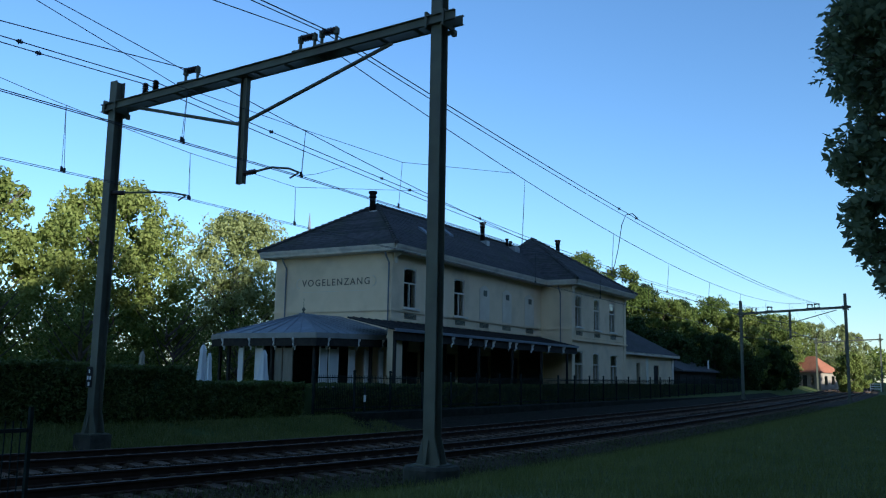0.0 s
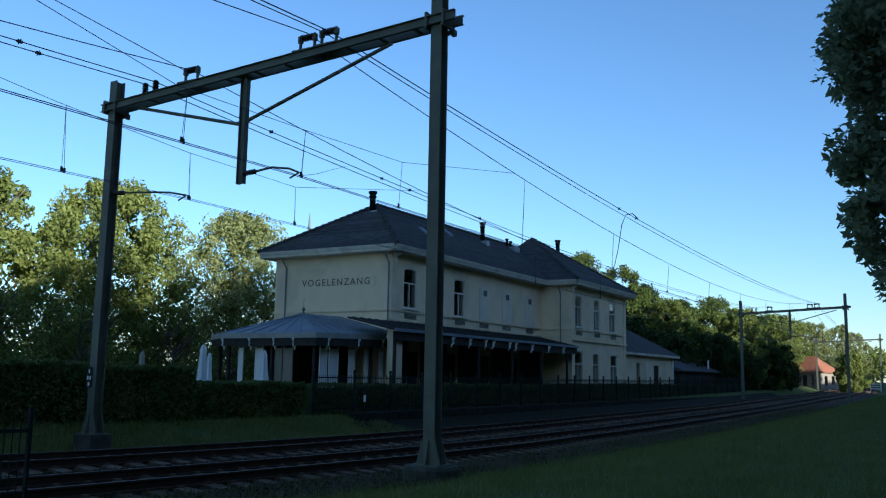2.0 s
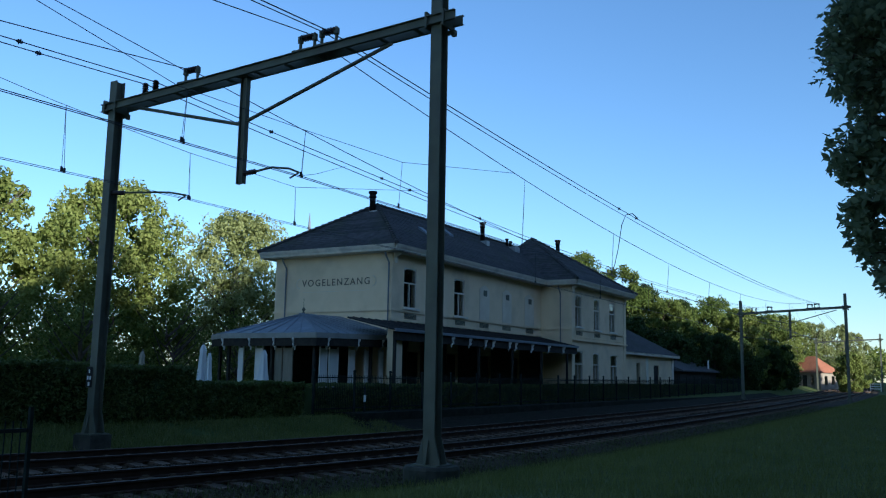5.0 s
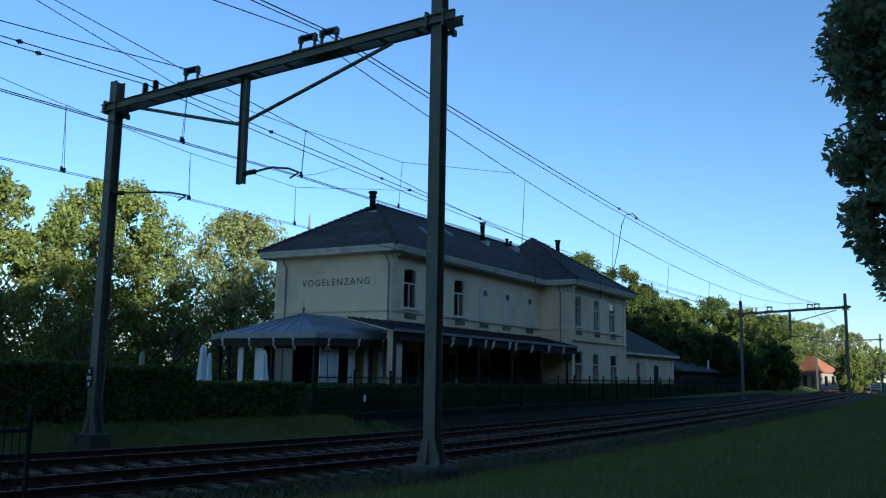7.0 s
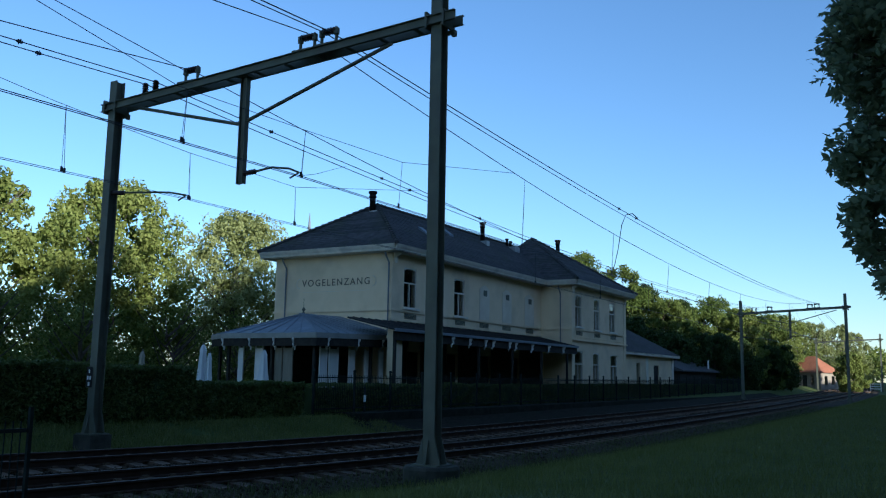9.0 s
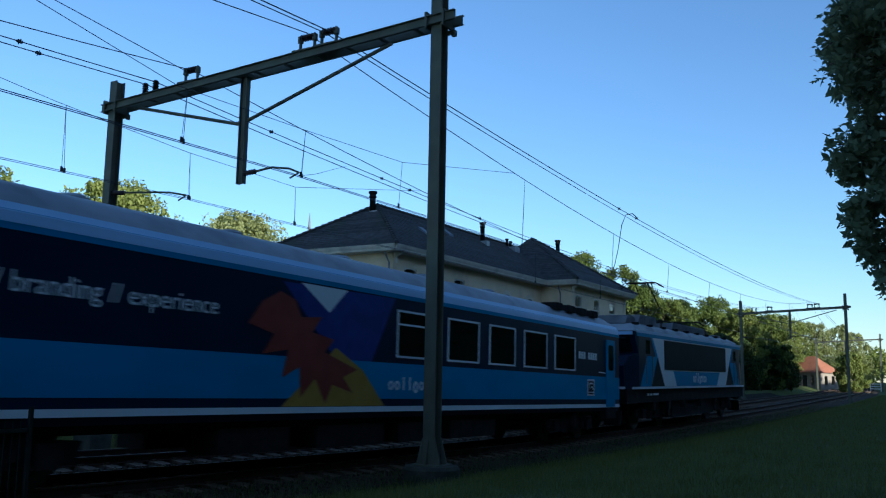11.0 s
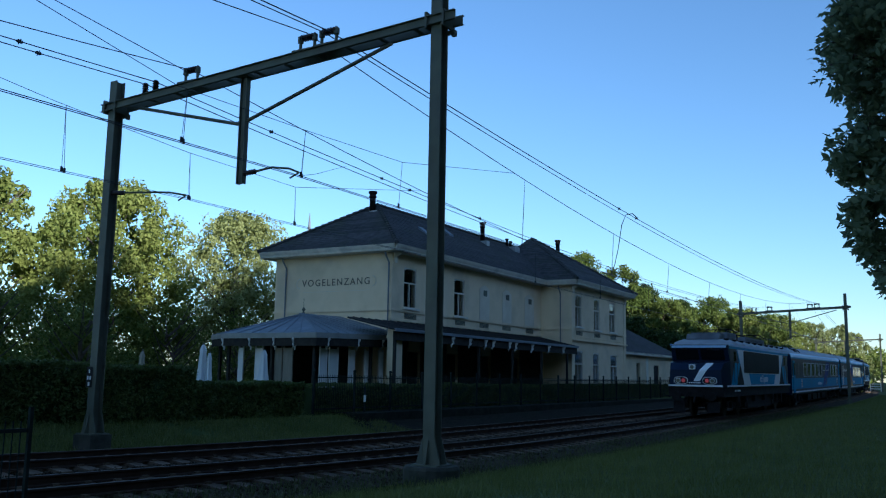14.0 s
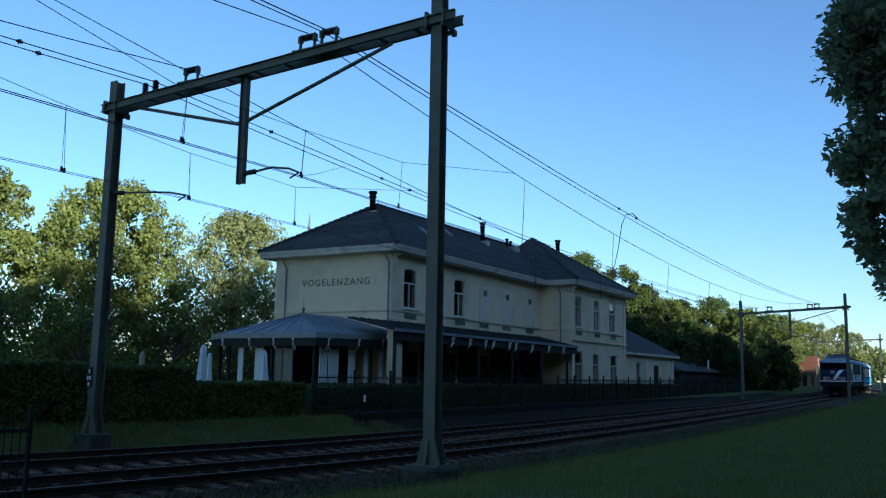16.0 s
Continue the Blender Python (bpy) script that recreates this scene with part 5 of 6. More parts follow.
def maple_bough(root, tip, spread, twigs, per):
    root, tip = Vector(root), Vector(tip)
    bm = BM()
    mid = root.lerp(tip, 0.5) + Vector((0, 0, 0.25))
    tube(bm, [root, mid, tip], 0.035, 6, 0.004)
    pos, ups = [], []
    for k in range(twigs):
        u = rg.uniform(0.25, 1.0)
        p = root.lerp(mid, u * 2) if u < 0.5 else mid.lerp(tip, u * 2 - 1)
        w = spread * (0.35 + 0.65 * math.sin(math.pi * min(1, u * 0.85)))
        q = p + Vector((rg.uniform(-1, 1), rg.uniform(-1, 1), rg.uniform(-0.9, 0.5))) * w
        if k < 40:
            tube(bm, [p, p.lerp(q, 0.6) + Vector((0, 0, 0.05)), q], 0.012, 4, 0.004)
        for j in range(per):
            pos.append(q.lerp(p, rg.uniform(0, 0.6)) + Vector((rg.uniform(-1, 1), rg.uniform(-1, 1), rg.uniform(-1, 0.6))) * 0.10)
    b = part("bough", bm, M_BARK, mp)
    # lobed leaves: five points round a stalk
    out = [(0, 0), (0.34, 0.12), (0.20, 0.34), (0.52, 0.62), (0.22, 0.62), (0, 1.05), (-0.22, 0.62), (-0.52, 0.62), (-0.20, 0.34), (-0.34, 0.12)]
    verts, faces = [], []
    for p in pos:
        s = rg.uniform(0.048, 0.085)
        nrm = Vector((rg.gauss(0, 0.5), rg.gauss(0, 0.5), 1)).normalized()
        t = Vector((rg.gauss(0, 1), rg.gauss(0, 1), -0.9))
        t = (t - nrm * t.dot(nrm)).normalized()
        c = nrm.cross(t)
        i0 = len(verts)
        verts += [tuple(p + (c * a + t * bb - nrm * (abs(a) * 0.35 + bb * bb * 0.2)) * s) for a, bb in out]
        faces += [(i0, i0 + 1, i0 + 2, i0 + 5), (i0 + 2, i0 + 3, i0 + 4, i0 + 5), (i0, i0 + 5, i0 + 8, i0 + 9), (i0 + 8, i0 + 5, i0 + 6, i0 + 7)]
    raw("leaves", verts, faces, LEAF_MAPLE, b)
    return b


g0 = gz(10.2, -3.0)
# boughs end where the crown's ragged edge hangs over the bank (in the tree's own space)
BOUGHS = []
for (tx, ty, tz), sp_, tw, per in (((8.6, 1.00, 5.0), 0.42, 46, 14), ((8.7, 0.95, 4.55), 0.40, 44, 14), ((8.6, 1.12, 3.98), 0.22, 20, 12), ((8.8, 0.80, 4.15), 0.36, 34, 13), ((8.6, 0.95, 3.40), 0.22, 20, 12), ((8.8, 0.62, 3.5), 0.34, 36, 13),
                               ((8.7, 0.78, 2.98), 0.22, 22, 12), ((8.9, 0.55, 2.95), 0.30, 34, 13), ((9.0, 0.55, 4.9), 0.5, 60, 14), ((9.0, 0.4, 4.0), 0.5, 60, 14), ((9.0, 0.35, 3.3), 0.45, 54, 14), ((8.7, 0.75, 5.5), 0.45, 50, 13), ((9.2, 0.3, 5.6), 0.5, 50, 13), ((8.8, 0.5, 2.72), 0.16, 14, 10), ((8.55, 1.02, 5.2), 0.30, 30, 13), ((8.55, 0.98, 4.72), 0.28, 30, 13), ((8.6, 0.92, 3.22), 0.24, 24, 12), ((8.65, 0.80, 2.80), 0.22, 22, 12), ((8.7, 0.85, 5.75), 0.35, 34, 13), ((8.7, 0.74, 2.86), 0.20, 22, 12), ((8.75, 0.62, 2.72), 0.18, 22, 12), ((8.75, 0.50, 2.80), 0.24, 26, 12)):
    BOUGHS.append(maple_bough((-0.1, 0.3, 1.6 + 0.75 * (tz - 2.5)), (tx - 10.2, ty + 3.0 - sp_ * 0.3 - 0.05, tz - g0), sp_ * 1.1, int(tw * 1.7), int(per * 1.2)))
EDGE_Z = (2.45, 2.64, 2.74, 2.87, 3.16, 3.36, 3.54, 3.76, 3.99, 4.11, 4.30, 4.62, 5.13, 5.27, 5.8)
EDGE_Y = (0.45, 0.61, 0.69, 0.80, 0.89, 1.00, 0.72, 1.00, 1.09, 0.83, 0.92, 1.00, 1.03, 0.92, 0.85)
fringe = []
for k in range(330):
    z = rg.uniform(2.55, 5.8)
    fringe.append((rg.uniform(-1.75, -0.9), float(np.interp(z, EDGE_Z, EDGE_Y)) + 3.0 - 0.09 - 0.55 * rg.random() ** 1.2, z - g0))
leaf_cloud("crown", [(rg.uniform(-1.2, 1.8), rg.uniform(-1.5, 2.9), rg.uniform(2.6, 6.4)) for _ in range(14)] + fringe, [0.45] * 14 + [0.13] * 330, 30, 0.046, LEAF_MAPLE, mp)


# ---------- train ----------
def disc(bm, x, y0, y1, z, r, n=24):
    lo = [bm.verts.new((x + r * math.cos(2 * math.pi * k / n), y0, z + r * math.sin(2 * math.pi * k / n))) for k in range(n)]
    hi = [bm.verts.new((x + r * math.cos(2 * math.pi * k / n), y1, z + r * math.sin(2 * math.pi * k / n))) for k in range(n)]
    bm.faces.new(lo)
    bm.faces.new(hi)
    for k in range(n):
        bm.faces.new((lo[k], lo[(k + 1) % n], hi[(k + 1) % n], hi[k]))


def bogie(parent, x, base, r):
    bm = BM()
    for s in (-1, 1):
        prism(bm, [(x - base / 2 - 0.6, r + 0.18), (x - base / 2 - 0.5, r - 0.12), (x - base / 2 + 0.45, r - 0.12), (x - 0.6, r - 0.22), (x + 0.6, r - 0.22), (x + base / 2 - 0.45, r - 0.12), (x + base / 2 + 0.5, r - 0.12), (x + base / 2 + 0.6, r + 0.18), (x + 0.5, r + 0.28), (x - 0.5, r + 0.28)], "y", s * 1.05 - 0.07, s * 1.05 + 0.07)
        for d in (-1, 1):
            cbox(bm, (x + d * base / 2, s * 1.16, r), (0.34, 0.18, 0.34))
            tube(bm, [(x + d * (base / 2 - 0.42), s * 1.10, r - 0.05), (x + d * (base / 2 - 0.42), s * 1.10, r + 0.38)], 0.10, 8)
        tube(bm, [(x, s * 1.1, r - 0.1), (x, s * 1.1, r + 0.45)], 0.2, 10)
    cbox(bm, (x, 0, r + 0.1), (0.6, 2.1, 0.3))
    b = part("bogie", bm, M_UNDER, parent, "dark bogie frame")
    for d in (-1, 1):
        bm = BM()
        for s in (-1, 1):
            disc(bm, x + d * base / 2, s * 0.70, s * 0.83, r, r)
            disc(bm, x + d * base / 2, s * 0.67, s * 0.70, r, r + 0.03)
        disc(bm, x + d * base / 2, -0.7, 0.7, r, 0.09, 10)
        part("wheelset", bm, M_WHEEL, b)


def buffers(parent, x, s):
    for y in (-0.875, 0.875):
        bm = BM()
        prism(bm, [(y - 0.14, 0.92), (y + 0.14, 0.92), (y + 0.14, 1.20), (y - 0.14, 1.20)], "x", x, x + s * 0.12)
        tube(bm, [(x, y, 1.06), (x + s * 0.45, y, 1.06)], 0.09, 10)
        tube(bm, [(x + s * 0.44, y, 1.06), (x + s * 0.50, y, 1.06)], 0.23, 14)
        part("buffer", bm, M_UNDER, parent)
    bm = BM()
    tube(bm, [(x, 0, 1.0), (x + s * 0.25, 0, 0.98), (x + s * 0.4, 0, 0.75)], 0.05, 6)
    part("coupling_hook", bm, M_UNDER, parent)


def logo_square(x, z, y, parent, s):
    bm = BM()
    box(bm, x - 0.30, x + 0.30, y, y + s * 0.006, z - 0.26, z + 0.26)
    p = part("emblem", bm, M_LIVERY_WHITE, parent, "white square emblem with dark shapes")
    bm = BM()
    box(bm, x - 0.24, x + 0.24, y + s * 0.007, y + s * 0.010, z - 0.14, z + 0.20)
    box(bm, x - 0.24, x + 0.24, y + s * 0.007, y + s * 0.010, z - 0.22, z - 0.17)
    q = part("emblem_field", bm, M_NAVY, p)
    bm = BM()
    for a, b, c, d in ((-0.16, 0.16, 0.10, 0.15), (-0.16, -0.11, -0.08, 0.10), (-0.02, 0.16, -0.02, 0.03), (0.11, 0.16, -0.08, -0.02)):
        box(bm, x + a, x + b, y + s * 0.011, y + s * 0.013, z + c, z + d)
    part("emblem_mark", bm, M_LIVERY_WHITE, p)


def wordmark(x0, x1, z, h, y, parent, s):
    """Plain rounded rings and bars in a row, standing for a painted brand mark."""
    n = 9
    w = (x1 - x0) / n
    for k in range(n):
        bm = BM()
        c = x0 + (k + 0.5) * w
        if k in (2, 3):
            box(bm, c - w * 0.13, c + w * 0.13, y, y + s * 0.005, z, z + h * 1.4)
        else:
            lo = z - (h * 0.3 if k == 4 else 0)
            m, r, q = (lo + z + h) / 2, (z + h - lo) / 2, w * 0.42
            ring = []
            for i in range(16):
                a = i * math.pi / 8
                ca, sa = math.cos(a), math.sin(a)
                ring.append([bm.verts.new((c + q * f * ca, y + d, m + r * g * sa)) for f, g, d in ((1, 1, s * 0.005), (0.42, 0.52, s * 0.005), (1, 1, 0), (0.42, 0.52, 0))])
            for i in range(16):
                p, u = ring[i], ring[(i + 1) % 16]
                bm.faces.new((p[0], u[0], u[1], p[1]))
                bm.faces.new((p[2], u[2], u[0], p[0]))
                bm.faces.new((p[1], u[1], u[3], p[3]))
                bm.faces.new((p[3], u[3], u[2], p[2]))
        part("brand_mark", bm, M_LIVERY_WHITE, parent, "pale painted brand mark shape")


def plate(name, pts, y, s, material, parent, label="", lift=0.004, thick=0.004):
    bm = BM()
    prism(bm, pts, "y", y + s * lift, y + s * (lift + thick))
    return part(name, bm, material, parent, label)


def framed_window(x0, x1, z0, z1, y, s, parent, bar=False):
    bm = BM()
    f = 0.045
    for a, b, c, d in ((x0, x1, z0, z0 + f), (x0, x1, z1 - f, z1), (x0, x0 + f, z0 + f, z1 - f), (x1 - f, x1, z0 + f, z1 - f)):
        box(bm, a, b, y, y + s * 0.022, c, d)
    if bar:
        zc = z0 + (z1 - z0) * 0.70
        box(bm, x0 + f, x1 - f, y, y + s * 0.02, zc - 0.02, zc + 0.02)
    w = part("window", bm, M_LIVERY_WHITE, parent, "window with a pale metal frame")
    bm = BM()
    box(bm, x0 + f, x1 - f, y, y + s * 0.008, z0 + f, z1 - f)
    part("pane", bm, M_TGLASS, w)


COACH_L, LOCO_L = 27.60, 20.15
HW = 1.40


def coach(name, label, kind):
    t = thing(name, (0, 0, 0), label, "railway coach", "train coaches")
    x0, x1 = 0.28, COACH_L - 0.28
    sect = [(-HW + 0.06, 0.86), (-HW, 1.02), (-HW, 3.42), (-HW + 0.03, 3.62)]
    roof = [(-HW + 0.03, 3.62), (-HW + 0.16, 3.80), (-1.02, 4.00), (-0.72, 4.12), (-0.36, 4.19), (0, 4.21)]
    side = sect + [(-y, z) for y, z in reversed(sect)]
    bm = BM()
    prism(bm, side, "x", x0, x1)
    part("body", bm, M_NAVY, t, "navy painted coach body")
    full = roof + [(-y, z) for y, z in reversed(roof[:-1])]
    bm = BM()
    rings = []
    for x, k in ((x0 + 0.02, 0.55), (x0 + 0.25, 0.80), (x0 + 0.8, 0.95), (x0 + 1.6, 1.0), (x1 - 1.6, 1.0), (x1 - 0.8, 0.95), (x1 - 0.25, 0.80), (x1 - 0.02, 0.55)):
        rings.append([bm.verts.new((x, y, 3.62 + (z - 3.62) * k)) for y, z in full])
    for a, b in zip(rings, rings[1:]):
        for i in range(len(full) - 1):
            bm.faces.new((a[i], a[i + 1], b[i + 1], b[i]))
    bm.faces.new(rings[0])
    bm.faces.new(rings[-1])
    rf = part("roof", bm, M_TROOF, t, "dusty grey curved roof", True)
    for a, b in ((x0 + 0.7, x0 + 2.4), (x1 - 2.4, x1 - 0.7)):
        for y in (-0.75, 0.75):
            bm = BM()
            tube(bm, [(a, y, 4.02), (a + 0.15, y, 4.16), (b - 0.15, y, 4.20), (b, y, 4.05)], 0.035, 5)
            part("roof_rail", bm, M_UNDER, rf)
    for x in (6.2, 9.6, 13.0, 16.4, 20.0):
        bm = BM()
        revolve(bm, [(0.26, 0), (0.26, 0.07), (0.18, 0.12)], 12, (x, 0.0, 4.19))
        part("vent", bm, M_TROOF, rf)
    if kind == "A":
        for x in (3.3, 4.1, 5.4):
            for y in (-1.0, 1.0):
                bm = BM()
                tube(bm, [(x, y * 1.22, 3.86), (x + 0.02, y * 1.05, 4.01), (x + 0.05, y * 0.75, 4.13)], 0.03, 5)
                part("roof_rib", bm, M_UNDER, rf)
        for y in (-0.95, 0.95):
            bm = BM()
            tube(bm, [(1.2, y * 1.1, 3.90), (2.4, y, 4.04), (3.3, y * 0.98, 4.07), (6.0, y * 0.98, 4.07)], 0.022, 5)
            part("roof_rib", bm, M_UNDER, rf)
    if kind == "B":
        for x in (22.2, 23.2, 24.2, 25.2):
            bm = BM()
            box(bm, x, x + 0.55, -1.22, -0.75, 3.92, 4.14)
            part("roof_grille", bm, M_UNDER, rf)
    for s in (-1, 1):
        y = s * HW
        plate("lower_band", [(x0, 1.24), (x1, 1.24), (x1, 1.98), (x0, 1.98)], y, s, M_BLUE, t, "bright blue lower side")
        plate("sill_stripe", [(x0, 0.98), (x1, 0.98), (x1, 1.09), (x0, 1.09)], y, s, M_LIVERY_WHITE, t, "white sill stripe")
        bm = BM()
        prism(bm, [(y + s * 0.006, 3.36), (y + s * 0.006, 3.44), (s * (HW - 0.03) + s * 0.008, 3.62), (s * (HW - 0.06), 3.62), (y - s * 0.02, 3.36)], "x", x0, x1)
        part("blue_cantrail", bm, M_BLUE, t, "blue cantrail stripe")
        bm = BM()
        prism(bm, [(y + s * 0.012, 3.45), (s * (HW - 0.02) + s * 0.008, 3.60), (s * (HW - 0.10), 3.73), (s * (HW - 0.14), 3.70)], "x", x0 + 0.05, x1 - 0.05)
        part("pale_cantrail", bm, M_PALE, t, "pale cantrail stripe")
        doors = [(0.84, 1.68), (26.28, 27.07)] if kind == "A" else [(26.0, 26.8)]
        for a, b in doors:
            d = plate("door", [(a, 1.0), (b, 1.0), (b, 3.22), (a, 3.22)], y, s, M_BLUE, t, "blue coach door", 0.010, 0.03)
            plate("pane", [(a + 0.2, 2.2), (b - 0.2, 2.2), (b - 0.15, 2.3), (b - 0.15, 2.95), (b - 0.2, 3.05), (a + 0.2, 3.05), (a + 0.15, 2.95), (a + 0.15, 2.3)], y, s, M_TGLASS, d, "", 0.042, 0.006)
            bm = BM()
            box(bm, a - 0.05, b + 0.05, y - s * 0.25, y + s * 0.045, 0.62, 0.98)
            part("step", bm, M_UNDER, d)
            bm = BM()
            tube(bm, [(a - 0.75, y + s * 0.05, 2.12), (a - 0.2, y + s * 0.05, 2.10)], 0.018, 5)
            part("handrail", bm, M_LIVERY_WHITE, d)
        if kind == "A":
            for k, (a, b) in enumerate(((5.55, 6.97), (7.52, 8.97), (9.52, 11.0), (11.56, 13.06), (13.65, 15.15))):
                framed_window(a, b, 2.10, 3.12, y, s, t, k == 0)
            for a, b in ((15.90, 17.3), (17.97, 19.38)):
                framed_window(a, b, 2.58, 3.12, y, s, t)
            for a, b in ((20.70, 22.2), (22.72, 24.25), (24.46, 25.10)):
                framed_window(a, b, 2.10, 3.12, y, s, t)
            plate("obscured_pane", [(3.16, 2.2), (3.62, 2.2), (3.62, 3.05), (3.16, 3.05)], y, s, M_FROST, t, "grey frosted window")
            logo_square(24.9, 1.62, y + s * 0.012, t, s)
            logo_square(4.66, 1.62, y + s * 0.012, t, s)
            wordmark(12.75, 15.05, 1.42, 0.20, y + s * 0.010, t, s)
            # slanting violet brush streaks
            for k in range(8):
                o = k * 0.27 + 0.08 * (k % 3)
                e = 0.25 * (k * 7 % 5) / 5
                plate("paint_streak", [(15.5 + o, 1.26 + e * 0.6), (15.72 + o, 1.20 + e), (17.3 + o * 0.95, 2.4), (18.5 + o * 0.9 - e, 3.30 - e), (18.2 + o * 0.9 - e, 3.34 - e * 0.6), (17.0 + o * 0.95, 2.45)], y, s, M_PURPLE, t, "violet-blue painted brush streak", 0.0086 + 0.0006 * k, 0.0004)
            for k in range(7):
                a = 6.28 * k / 7
                cx, cz = 17.55 + 0.75 * math.cos(a), 2.1 + 0.62 * math.sin(a)
                pts = [(cx + 0.11 * (1 if i % 2 == 0 else 0.45) * math.sin(6.28 * i / 10), cz + 0.11 * (1 if i % 2 == 0 else 0.45) * math.cos(6.28 * i / 10)) for i in range(10)]
                plate("star", pts, y, s, M_GOLD, t, "yellow painted star", 0.0125, 0.003)
        else:
            framed_window(2.05, 2.72, 2.06, 3.10, y, s, t)
            for k, (a, b) in enumerate(((13.3, 14.85), (15.45, 17.0), (17.55, 19.05), (19.6, 21.15), (21.7, 23.3))):
                framed_window(a, b, 2.10, 3.12, y, s, t, k == 0)
            logo_square(2.4, 1.62, y + s * 0.012, t, s)
            logo_square(24.6, 1.62, y + s * 0.012, t, s)
            wordmark(13.0, 15.2, 1.42, 0.20, y + s * 0.010, t, s)
            for x in (0.85, 1.75):
                bm = BM()
                tube(bm, [(x - 0.12, y + s * 0.06, 2.05), (x, y + s * 0.06, 2.05), (x, y + s * 0.06, 1.3)], 0.02, 5)
                part("handrail", bm, M_LIVERY_WHITE, t)
            plate("blue_wedge", [(9.6, 3.30), (13.2, 3.34), (12.4, 1.98), (11.2, 1.98)], y, s, M_PURPLE, t, "violet-blue painted wedge", 0.0086, 0.0006)
            plate("white_wedge", [(10.1, 3.33), (11.5, 3.33), (10.95, 2.85)], y, s, M_LIVERY_WHITE, t, "white painted wedge", 0.0096, 0.0006)
            plate("yellow_wedge", [(9.7, 1.10), (12.9, 1.10), (12.1, 1.80), (11.2, 2.2)], y, s, M_GOLD, t, "yellow painted wedge", 0.0100, 0.0006)
            fig = [(8.1, 2.5), (8.35, 2.9), (8.7, 3.12), (9.0, 3.0), (9.15, 2.7), (9.6, 2.75), (9.4, 2.45), (9.9, 2.35), (9.7, 2.1), (10.5, 1.8), (10.15, 1.65), (10.4, 1.35), (9.9, 1.5), (9.75, 1.15), (9.5, 1.6), (9.2, 1.25), (9.15, 1.8), (8.8, 1.6), (8.9, 2.1), (8.4, 2.0), (8.6, 2.35)]
            fig = [(8.75 + (a - 8.1) * 1.32, b) for a, b in fig]
            plate("red_figure", fig, y, s, M_RED, t, "ragged red painted shape", 0.0112, 0.0008)
            # painted slogan
            cu = bpy.data.curves.new("slogan", "FONT")
            cu.body = "travel // branding // experience"
            cu.size, cu.extrude = 0.405, 0.002
            cu.materials.append(M_LIVERY_WHITE)
            tx = new("slogan", cu)
            tx.parent = t
            tx.matrix_basis = (Matrix.Translation((3.0, y - 0.008, 2.58)) @ pose(0, 0, 0, 90, 0, 0)) if s < 0 else (Matrix.Translation((7.8, y + 0.008, 2.58)) @ pose(0, 0, 0, 90, 0, 180))
            tagged(tx, "white painted slogan lettering")
            bm = BM()
            for k in range(8):
                if k != 3:
                    box(bm, 23.6 + k * 0.2, 23.74 + k * 0.2, y, y + s * 0.01, 2.5, 2.72)
            part("small_marks", bm, M_LIVERY_WHITE, t, "short pale marks in a row")
    for x, s in ((x0, -1), (x1, 1)):
        bm = BM()
        box(bm, min(x, x + s * 0.26), max(x, x + s * 0.26), -0.75, 0.75, 1.05, 3.35)
        part("gangway", bm, M_UNDER, t, "black rubber gangway")
        for y in (-0.95, 0.95):
            bm = BM()
            prism(bm, [(y - 0.14, 2.0), (y + 0.14, 2.0), (y + 0.14, 3.3), (y - 0.14, 3.3)], "x", x, x + s * 0.02)
            part("end_panel", bm, M_NAVY, t)
    bm = BM()
    box(bm, x0 + 0.1, x1 - 0.1, -1.15, 1.15, 0.72, 0.88)
    for a, b in ((8.4, 10.2), (11.0, 13.2), (13.8, 15.0), (16.0, 18.3)):
        box(bm, a, b, -1.22, -0.5, 0.32, 0.74)
        box(bm, a, b, 0.5, 1.22, 0.32, 0.74)
    part("underframe", bm, M_UNDER, t)
    buffers(t, x0 + 0.2, -1)
    buffers(t, x1 - 0.2, 1)
    for x in (4.0, COACH_L - 4.0):
        bogie(t, x, 2.6, 0.46)
    return t


def pantograph(parent, x, raised):
    for y in (-0.6, 0.6):
        for dx in (-0.7, 0.7):
            bm = BM()
            insulator(bm, (x + dx, y, 3.98), (x + dx, y, 4.28), 4, 0.07)
            part("insulator", bm, M_PORC, parent)
    bm = BM()
    for y in (-0.6, 0.6):
        tube(bm, [(x - 0.9, y, 4.30), (x + 0.9, y, 4.30)], 0.035, 6)
    for dx in (-0.8, 0.8):
        tube(bm, [(x + dx, -0.6, 4.30), (x + dx, 0.6, 4.30)], 0.035, 6)
    h = 5.92 if raised else 4.62
    k = x + (1.35 if raised else 1.7)
    zk = 5.0 if raised else 4.45
    for y in (-0.28, 0.28):
        tube(bm, [(x - 0.6, y * 1.6, 4.34), (k, y * 1.2, zk), (x - 0.1 if raised else x - 0.8, y, h)], 0.03, 6)
    for dx in (-0.16, 0.16):
        xx = (x - 0.1 if raised else x - 0.8) + dx
        tube(bm, [(xx, -0.95, h - 0.18), (xx, -0.65, h + 0.02), (xx, 0.65, h + 0.02), (xx, 0.95, h - 0.18)], 0.022, 6)
    part("pantograph", bm, M_UNDER, parent, "raised dark pantograph" if raised else "folded dark pantograph")


